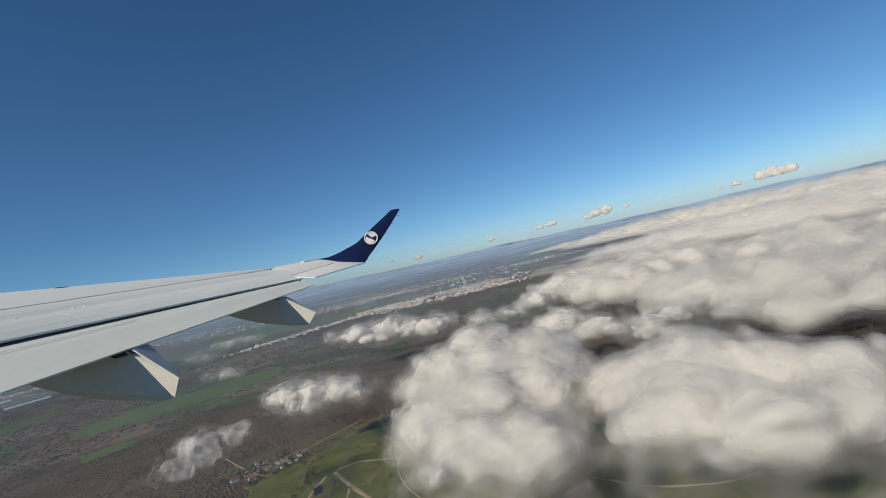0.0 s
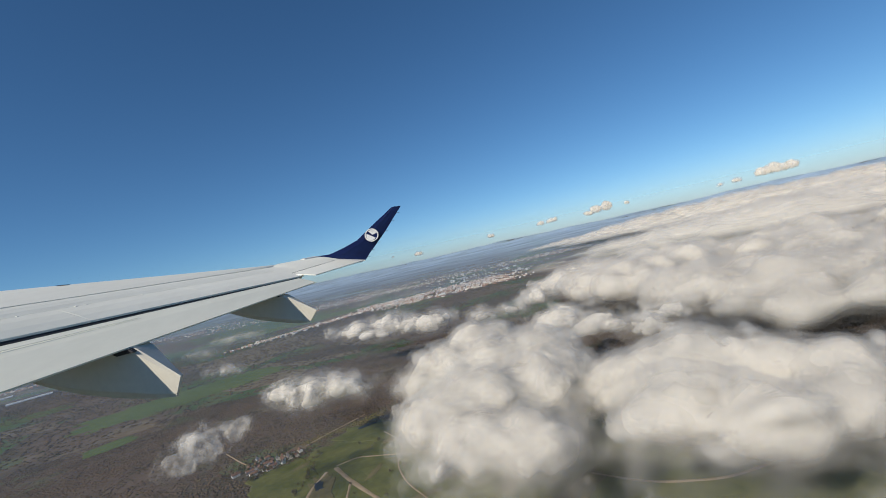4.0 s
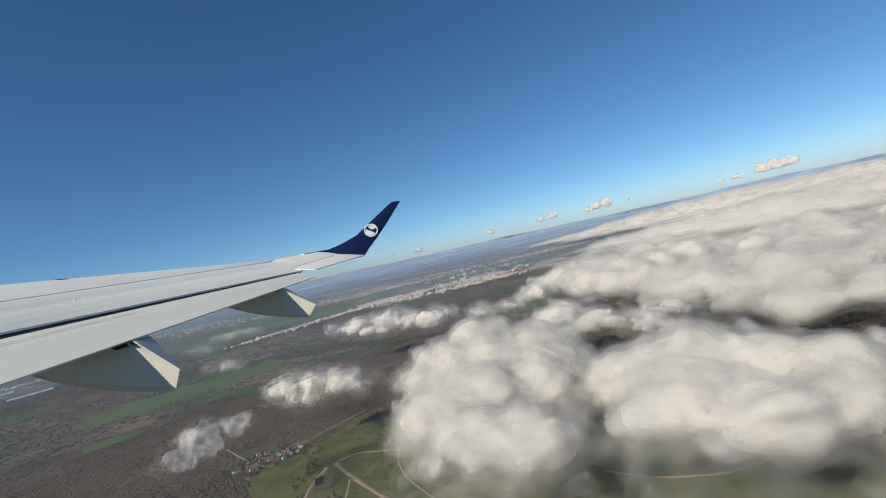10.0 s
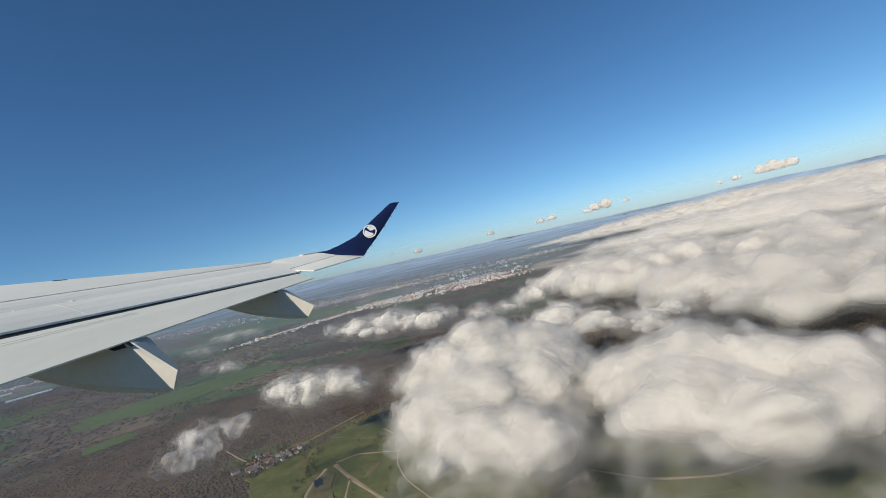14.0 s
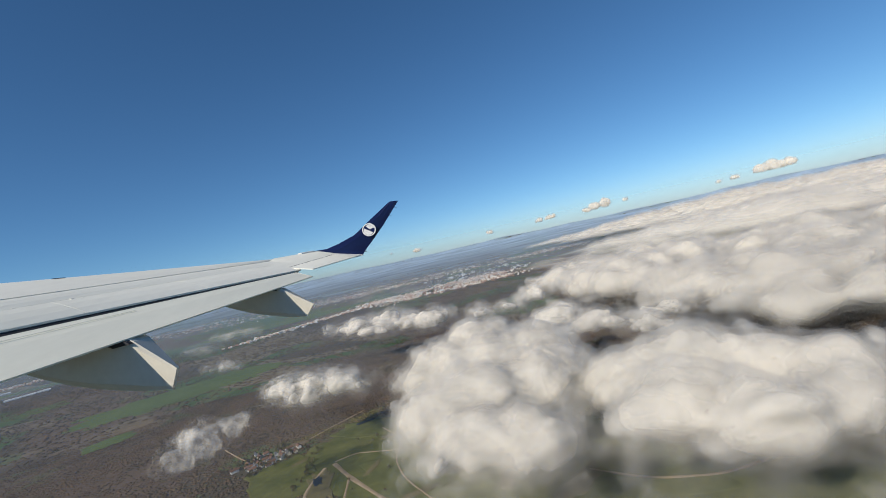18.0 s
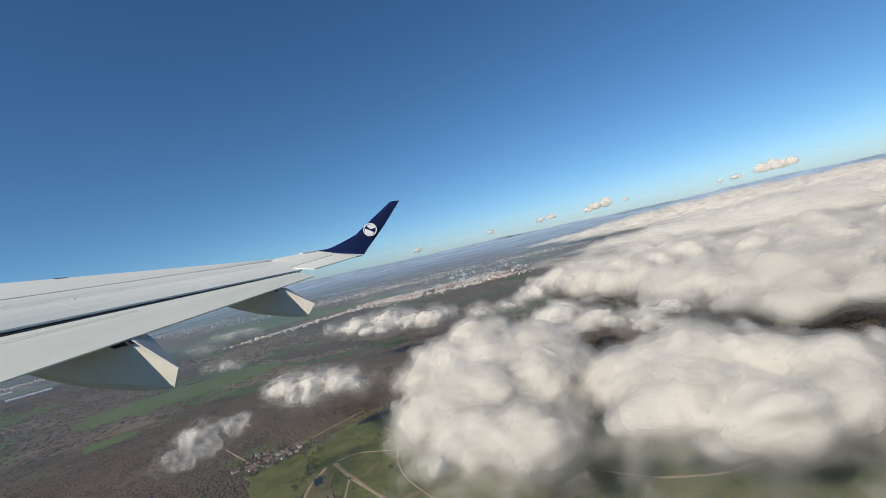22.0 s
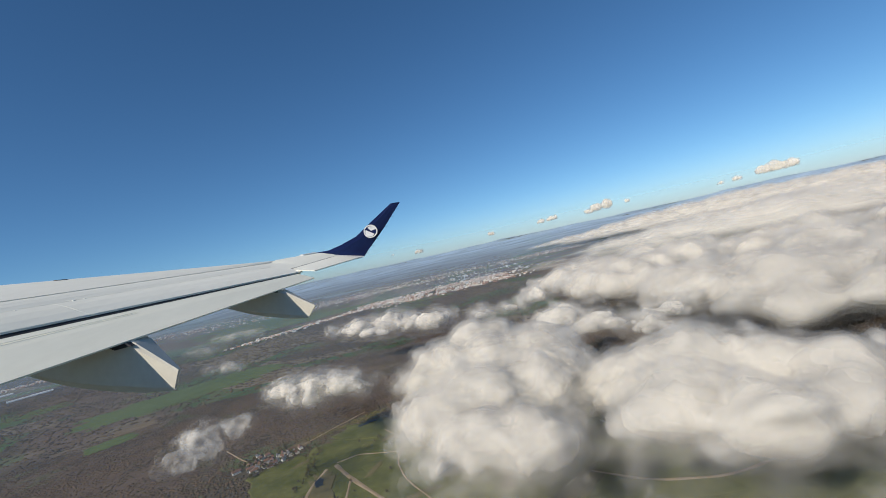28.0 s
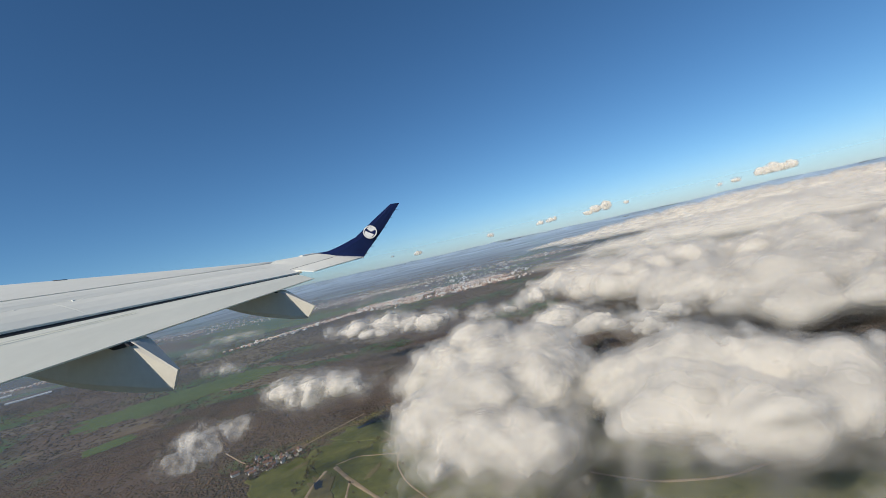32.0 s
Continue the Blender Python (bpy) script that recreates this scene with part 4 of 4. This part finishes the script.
def cumulus(label, lobes, base, step, seed, lump=84.0, rough=0.24, knobs=3, skins=8, spread_out=20.0, core=12.0, haze=0.0, body=True, skirt=72.0, veil=1.0, group="broken cloud deck"):
    """A heap of cloud: swellings on swellings round a dense body, inside thinner and thinner skins.
    lobes: x, y, z and three radii; haze from 0 to 1 tears the skins; skirt: over how many metres the foot thins out."""
    kn = np.random.RandomState(seed + 300)
    parts = []
    for x, y, z, rx, ry, rz in lobes:
        parts.append((x, y, z, rx, ry, rz))
        for _ in range(knobs):
            v = kn.normal(size=3)
            v /= np.linalg.norm(v)
            v[2] = abs(v[2]) * 0.9 - 0.15
            k = kn.uniform(0.30, 0.52)
            parts.append((x + rx * v[0] * 0.72, y + ry * v[1] * 0.72, z + rz * v[2] * 0.72, rx * k, ry * k, rz * k * 1.1))
    L = np.array(parts)
    lo, hi = (L[:, :3] - L[:, 3:]).min(0) - spread_out - 12, (L[:, :3] + L[:, 3:]).max(0) + spread_out + 12
    lo[2] = max(lo[2], base - spread_out - 8)
    shape = tuple(int(k) for k in np.ceil((hi - lo) / step) + 1)
    axes = [lo[k] + step * np.arange(shape[k]) for k in range(3)]
    F = np.full(shape, -999.0, np.float32)
    for x, y, z, rx, ry, rz in parts:
        m = spread_out + 26
        c, r = np.array((x, y, z)), np.array((rx, ry, rz)) + m
        i0 = np.clip(np.floor((c - r - lo) / step).astype(int), 0, None)
        i1 = np.minimum(np.ceil((c + r - lo) / step).astype(int) + 1, shape)
        if (i1 <= i0).any():
            continue
        sl = tuple(slice(a, b) for a, b in zip(i0, i1))
        g = np.meshgrid(*[axes[k][sl[k]] for k in range(3)], indexing="ij")
        q = np.sqrt(((g[0] - x) / rx) ** 2 + ((g[1] - y) / ry) ** 2 + ((g[2] - z) / rz) ** 2)
        f = (1 - q) * min(rx, ry, rz * 1.3)
        old = F[sl]
        # a soft union, so that swellings grow out of one another
        k = 7.0
        h = np.clip(0.5 + 0.5 * (f - old) / k, 0, 1)
        F[sl] = np.where(old < -900, f, old * (1 - h) + f * h + k * h * (1 - h))
    F = np.maximum(F, -3 * spread_out)
    near = np.argwhere(F > -spread_out - 24)
    P = near * step + lo
    warp = np.stack([grain3(P / (lump * 1.3) + s, seed + 40 + s) for s in range(3)], -1)
    Pn = (P + 0.22 * lump * warp) / lump
    relief3 = knolls3(Pn * np.array((1, 1, 1.25)), 3, seed, 0.45) + 0.6 * fbm3(Pn * 0.55, 2, seed + 70)
    val = F[tuple(near.T)] + rough * lump * relief3
    foot = (P[:, 2] - base) * 1.1 + 5 * warp[:, 0] + 8 * warp[:, 1]
    F[tuple(near.T)] = np.minimum(val, foot)
    thing = empty("cloud", label, "cloud", pose(float(L[:, 0].mean()), float(L[:, 1].mean()), base), group)
    back_home = thing.matrix_world.inverted()
    levels = [core - (core + spread_out) * ((i + 1) / skins) ** 1.15 for i in range(skins)]
    inside = tuple(near.T)
    calm = F[inside].copy()
    fine = grain3(P / (0.30 * lump), seed + 90)
    if body:
        levels = [core] + levels
    for i, level in enumerate(levels):
        # every skin wanders a little on its own
        F[inside] = calm + 4.5 * (warp @ kn.normal(size=3)) + kn.normal() * 3.0 * fine
        for ax in range(3):
            F.swapaxes(0, ax)[0] = F.swapaxes(0, ax)[-1] = -99
        V, Q = level_skin(F, level, lo, step)
        if not len(Q):
            continue
        solid = body and i == 0
        tear = fbm3(V / (lump * 0.8), 3, seed + 200 + i)
        low = np.clip((V[:, 2] - base + 6) / skirt, 0.0, 1)
        low = low * low * (3 - 2 * low)
        if solid:
            depth = np.clip(1.25 * low - 0.08 + 0.30 * tear * (1 - low), 0, 1)
            mat = CORE
        else:
            j = i - (1 if body else 0)
            depth = np.clip(0.85 - haze * 0.55 + (0.7 + 0.7 * haze) * tear, 0, 1.5) * (0.10 + 0.90 * low) * veil
            mat = VEILS[max(0, len(VEILS) - 1 - round(j * (len(VEILS) - 1) / max(skins - 1, 1)))]
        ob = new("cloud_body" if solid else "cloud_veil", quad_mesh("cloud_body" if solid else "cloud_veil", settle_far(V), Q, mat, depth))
        ob.parent, ob.matrix_parent_inverse = thing, back_home
    return thing


cumulus("large white cumulus heap with a rounded bright top", ((40, 1050, 178, 82, 70, 54), (130, 935, 165, 76, 70, 50), (-50, 985, 160, 64, 66, 44), (-100, 925, 150, 52, 54, 36), (20, 900, 165, 90, 84, 52), (10, 740, 165, 90, 84, 54), (100, 740, 162, 72, 80, 50),
        (150, 830, 158, 60, 60, 42), (-65, 700, 150, 66, 80, 44), (-10, 590, 150, 72, 74, 42), (50, 570, 146, 56, 60, 38)), 112, 6.7, 1)
cumulus("large white cumulus heap with a broad bright crown", ((215, 690, 156, 60, 56, 40), (250, 650, 162, 70, 62, 46), (315, 655, 168, 76, 62, 50), (370, 600, 168, 72, 62, 48), (410, 540, 160, 60, 56, 42), (380, 490, 155, 58, 54, 38), (240, 540, 162, 70, 64, 48), (285, 480, 158, 68, 58, 42)), 110, 6.2, 2, spread_out=17, core=10)
cumulus("thick grey-white cloud breaking into shreds at its rim", ((460, 470, 148, 50, 42, 26), (520, 500, 150, 60, 50, 30), (570, 550, 150, 62, 54, 32)), 116, 6.4, 3, 60, haze=0.8, core=13)
cumulus("thin mist trailing below the bright cloud heaps", ((-75, 670, 128, 54, 66, 22), (-10, 590, 132, 76, 64, 30), (60, 560, 132, 80, 80, 30), (150, 620, 128, 70, 70, 24), (215, 480, 132, 80, 70, 30), (300, 430, 132, 90, 60, 30), (390, 440, 132, 70, 60, 28), (440, 520, 130, 60, 60, 26), (-20, 510, 125, 80, 50, 24), (190, 400, 122, 80, 50, 22)),
        92, 9.0, 17, 90, haze=1.0, body=False, core=6, spread_out=20, skins=5, skirt=60, veil=0.5)
cumulus("small ragged white cloud over bare woods", ((-420, 1050, 168, 44, 40, 27), (-350, 1040, 170, 50, 44, 31), (-285, 1010, 166, 42, 38, 26), (-240, 990, 160, 28, 28, 18), (-350, 985, 152, 34, 30, 22), (-390, 1010, 150, 30, 26, 20)), 132, 4.4, 4, 52, haze=0.8, spread_out=22, core=12, skirt=58, veil=0.9)
cumulus("thin torn cloud wisp over bare woods", ((-505, 815, 166, 28, 18, 18), (-470, 775, 168, 24, 22, 20), (-478, 725, 162, 24, 18, 16), (-445, 838, 170, 20, 16, 14)), 142, 3.8, 5, 42, haze=1.0, body=False, core=5, spread_out=17, skins=7, skirt=34, veil=0.75)
cumulus("flat grey-white cloud before the far town", ((-440, 1930, 165, 86, 60, 30), (-300, 1960, 170, 96, 62, 36), (-200, 1760, 165, 76, 62, 34), (-90, 1690, 168, 72, 54, 32), (-330, 1800, 155, 70, 56, 24)), 130, 8.0, 6, 85, haze=0.8, spread_out=24, core=13, skirt=58, veil=0.9)
cumulus("small torn grey-white cloud over dark woods", ((100, 1600, 160, 50, 42, 22), (190, 1590, 165, 55, 46, 26), (290, 1720, 168, 64, 50, 28)), 133, 7.2, 14, 70, haze=0.6, spread_out=24)
cumulus("torn grey cloud bank between bright heaps", ((240, 1230, 156, 70, 54, 30), (200, 1100, 148, 56, 48, 24), (320, 1130, 152, 66, 50, 28), (400, 1010, 148, 60, 48, 24), (490, 1100, 152, 66, 54, 28), (300, 1330, 150, 60, 46, 26)), 120, 7.0, 16, 70, haze=0.7, core=10)
cumulus("thin low cloud wisp beside a town", ((-1400, 2800, 168, 90, 60, 32), (-1300, 2830, 165, 74, 54, 28), (-1330, 2370, 160, 70, 50, 26)), 135, 10.0, 7, 85, haze=1.0, body=False, skins=7, spread_out=24, veil=0.6)
cumulus("thin low cloud wisp over the crop field", ((-900, 1690, 162, 46, 32, 18), (-840, 1650, 160, 38, 30, 18)), 140, 7.5, 8, 60, haze=1.0, body=False, spread_out=18, skins=6, skirt=30, veil=0.55)
roll = np.random.RandomState(21)
deck = []
for _ in range(1500):
    d, a = roll.uniform(1150, 2500), radians(roll.uniform(15, 58))
    x, y, w = d * math.sin(a), d * math.cos(a), roll.uniform(70, 135) * (0.75 + d / 4200)
    edge = 1180 + 640 * max(0.0, (0.62 - a) / 0.45) + 90 * math.sin(5.2 * a)
    if d > edge and all(math.hypot(x - p[0], (y - p[1]) * 1.2) > 0.83 * (w + p[6]) for p in deck):
        deck.append((x, y, 150 + roll.uniform(-8, 14), w * roll.uniform(1.1, 1.55), w * roll.uniform(0.75, 1.0), w * roll.uniform(0.34, 0.50), w))
cumulus("rolling grey-white cloud deck with dark gaps", [p[:6] for p in deck], 108, 16.5, 9, 140, 0.23, 3, 8, core=10, spread_out=26)


def heap(x, y, lobes, seed, lump, cells, crag=0.36):
    """Height of piled lobes, roughened into smaller and smaller swellings."""
    wx, wy = x + 0.24 * lump * fbm(x / lump / 1.5, y / lump / 1.5, 3, seed + 3), y + 0.24 * lump * fbm(x / lump / 1.5 + 5, y / lump / 1.5, 3, seed + 8)
    acc = np.zeros_like(x)
    for cx, cy, rx, ry, h in lobes:
        d2 = ((wx - cx) / rx) ** 2 + ((wy - cy) / ry) ** 2
        acc += (h * np.clip(1 - d2, 0, None) ** 0.72) ** 4
    H = acc ** (1 / 4)
    rough = billow(wx / lump, wy / lump, 3, seed, 0.45) - 0.5
    H = H + np.minimum(H, 70) * crag * rough
    if cells:
        H = H * np.clip(0.50 + 1.0 * (billow(wx / cells, wy / cells, 2, seed + 50, 0.4) - 0.5) + 0.75 * fbm(x / cells / 2.2, y / cells / 2.2, 2, seed + 60), 0, 1.25)
    return np.maximum(H, 0)


def cloud_sheet(label, lobes, base, step, seed, lump=90.0, shells=8, cells=0.0, thick=84.0, reach=0.62, crag=0.36, knobs=4, under=True, group="broken cloud deck"):
    """A broad level sheet of cloud: a dense body inside thinner and thinner skins."""
    kn = np.random.RandomState(seed + 300)
    swell = []
    for cx, cy, rx, ry, h in lobes:
        swell.append((cx, cy, rx, ry, h * (0.86 if knobs else 1.0)))
        for _ in range(knobs):
            a, q, k = kn.uniform(0, 6.28), kn.uniform(0.2, 0.7), kn.uniform(0.42, 0.62)
            swell.append((cx + rx * q * math.cos(a), cy + ry * q * math.sin(a), rx * k, ry * k, h * kn.uniform(0.80, 1.08) * (1.08 - 0.45 * q)))
    lobes = swell
    L = np.array(lobes, float)
    lo, hi = (L[:, :2] - L[:, 2:4]).min(0) - 50, (L[:, :2] + L[:, 2:4]).max(0) + 50
    X, Y = np.meshgrid(np.arange(lo[0], hi[0], step), np.arange(lo[1], hi[1], step), indexing="ij")
    H = heap(X, Y, lobes, seed, lump, cells, crag)
    depth = np.clip((H + 9 * np.clip(H / 20, 0, 1) * fbm(X / lump * 2.2, Y / lump * 2.2, 3, seed + 90)) / thick, 0, 1.3)
    thing = empty("cloud", label, "cloud", pose(float(L[:, 0].mean()), float(L[:, 1].mean()), base), group)
    back_home = thing.matrix_world.inverted()

    def piece(name, z, dens, mat):
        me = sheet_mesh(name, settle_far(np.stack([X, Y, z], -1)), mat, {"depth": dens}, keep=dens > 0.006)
        ob = new(name, me)
        ob.parent, ob.matrix_parent_inverse = thing, back_home
    piece("cloud_body", base + H * 0.62, depth, CORE)
    if under:
        piece("cloud_underside", base - 0.20 * H, np.clip(depth - 0.4, 0, 1), CORE)
    shared = fbm(X / lump * 1.7, Y / lump * 1.7, 3, seed + 20)
    for i in range(shells):
        k = (i + 1) / shells
        own = fbm(X / lump * 1.9, Y / lump * 1.9, 3, seed + 20 + i)
        up = H * (0.62 + reach * k) + np.minimum(H, 60) * (0.13 * shared + 0.13 * own) * (0.35 + 0.65 * k)
        piece("cloud_veil", base + up, np.clip(depth * (1.15 - 0.15 * k), 0, 1.2), VEILS[-1 - round(i * 4 / max(shells - 1, 1))])
    return thing


thin = [(p[0] + 60, p[1] + 40, p[3] * 1.5, p[4] * 1.7, 15.0) for p in deck if p[0] + p[1] > 1900]
cloud_sheet("thin grey mist filling the gaps of the deck", thin, 105, 16.0, 31, 190, 1, thick=110, crag=0.45, knobs=0, under=False)
cloud_sheet("far level sheet of white cloud reaching to the horizon", ((2500, 3700, 1900, 1300, 90), (4500, 4500, 2600, 1900, 95), (5500, 8500, 4000, 3200, 110), (9500, 9500, 6500, 4600, 130), (3900, 1700, 2100, 1500, 90), (7500, 3500, 3600, 2600, 100)), 110, 52.0, 10, 420, 3, cells=700)

# far fair-weather puffs over the horizon
for i, (x, y, z, w, h) in enumerate(((1393, 4279, 476, 110, 52), (1504, 4241, 492, 210, 110), (1703, 4165, 497, 60, 32), (1067, 4372, 490, 120, 46), (962, 4396, 484, 90, 52), (485, 4474, 476, 80, 50), (-244, 4493, 455, 110, 44),
                       (2610, 3666, 482, 160, 76), (2684, 3612, 484, 190, 84), (2765, 3550, 482, 120, 66), (2469, 3762, 468, 86, 50), (2377, 3821, 464, 56, 36), (-518, 4470, 482, 60, 22))):
    pr = random.Random(i + 3)
    # wide low heaps of three to five swellings, level below, seen square on
    along = Vector((y, -x, 0)).normalized()
    lobes = []
    for q in range(3 + (w > 100) + (w > 150)):
        u = pr.uniform(-0.34, 0.34) * w
        g = h * pr.uniform(0.30, 0.46) * (1.2 - 1.6 * abs(u) / w)
        lobes.append((x + along.x * u, y + along.y * u, z + g * pr.uniform(0.3, 0.8), g * pr.uniform(1.0, 1.4), g * 1.2, g))
    cumulus("small bright fair-weather cloud far over the horizon", lobes, z - 0.16 * h, 7.0, 40 + i, 40, 0.22, 2, 6, 9.0, 3.0, 0.4, True, 9.0, 1.0, "far puffs over the horizon")



# ---- distance haze painted as blue see-through sheets over the plain ----
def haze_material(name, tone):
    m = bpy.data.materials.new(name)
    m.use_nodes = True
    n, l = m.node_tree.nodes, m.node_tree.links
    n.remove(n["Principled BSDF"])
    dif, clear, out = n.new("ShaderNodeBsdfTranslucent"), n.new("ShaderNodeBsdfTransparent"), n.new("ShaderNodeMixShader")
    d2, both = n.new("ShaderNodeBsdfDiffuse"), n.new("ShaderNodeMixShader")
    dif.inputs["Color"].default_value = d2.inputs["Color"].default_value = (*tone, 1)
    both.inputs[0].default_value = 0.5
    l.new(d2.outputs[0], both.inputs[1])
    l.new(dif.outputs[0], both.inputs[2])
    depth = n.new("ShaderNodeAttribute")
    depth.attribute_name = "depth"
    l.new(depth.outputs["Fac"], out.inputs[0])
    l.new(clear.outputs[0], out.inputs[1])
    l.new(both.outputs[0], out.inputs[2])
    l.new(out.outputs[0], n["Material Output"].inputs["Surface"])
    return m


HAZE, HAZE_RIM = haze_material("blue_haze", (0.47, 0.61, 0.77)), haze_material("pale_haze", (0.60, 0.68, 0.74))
hr = np.concatenate([np.linspace(60, 2200, 30), 2200 * np.geomspace(1.05, 41, 60)])
HR, HA = np.meshgrid(hr, np.linspace(0, 2 * np.pi, 361), indexing="ij")
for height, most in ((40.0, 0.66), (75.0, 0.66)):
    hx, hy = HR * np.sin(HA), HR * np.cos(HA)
    # opacity grows with distance from the window, so far land pales
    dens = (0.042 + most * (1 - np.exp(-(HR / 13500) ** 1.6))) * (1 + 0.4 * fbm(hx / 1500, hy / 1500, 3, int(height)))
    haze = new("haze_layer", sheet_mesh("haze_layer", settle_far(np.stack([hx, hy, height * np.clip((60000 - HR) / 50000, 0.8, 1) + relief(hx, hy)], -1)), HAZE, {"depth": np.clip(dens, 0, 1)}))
    tagged(haze, "blue-tinted sheet painting distance haze over the far plain", "haze", kind="structure")

# an added upright ring, coloured pale, paints horizon haze behind the last hills
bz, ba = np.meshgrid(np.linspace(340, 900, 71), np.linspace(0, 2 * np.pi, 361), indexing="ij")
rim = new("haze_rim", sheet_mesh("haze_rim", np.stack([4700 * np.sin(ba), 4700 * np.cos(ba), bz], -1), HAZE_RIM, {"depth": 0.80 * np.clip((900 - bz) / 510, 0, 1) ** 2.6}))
tagged(rim, "pale ring painting haze into the low sky along the horizon", "haze", kind="structure")
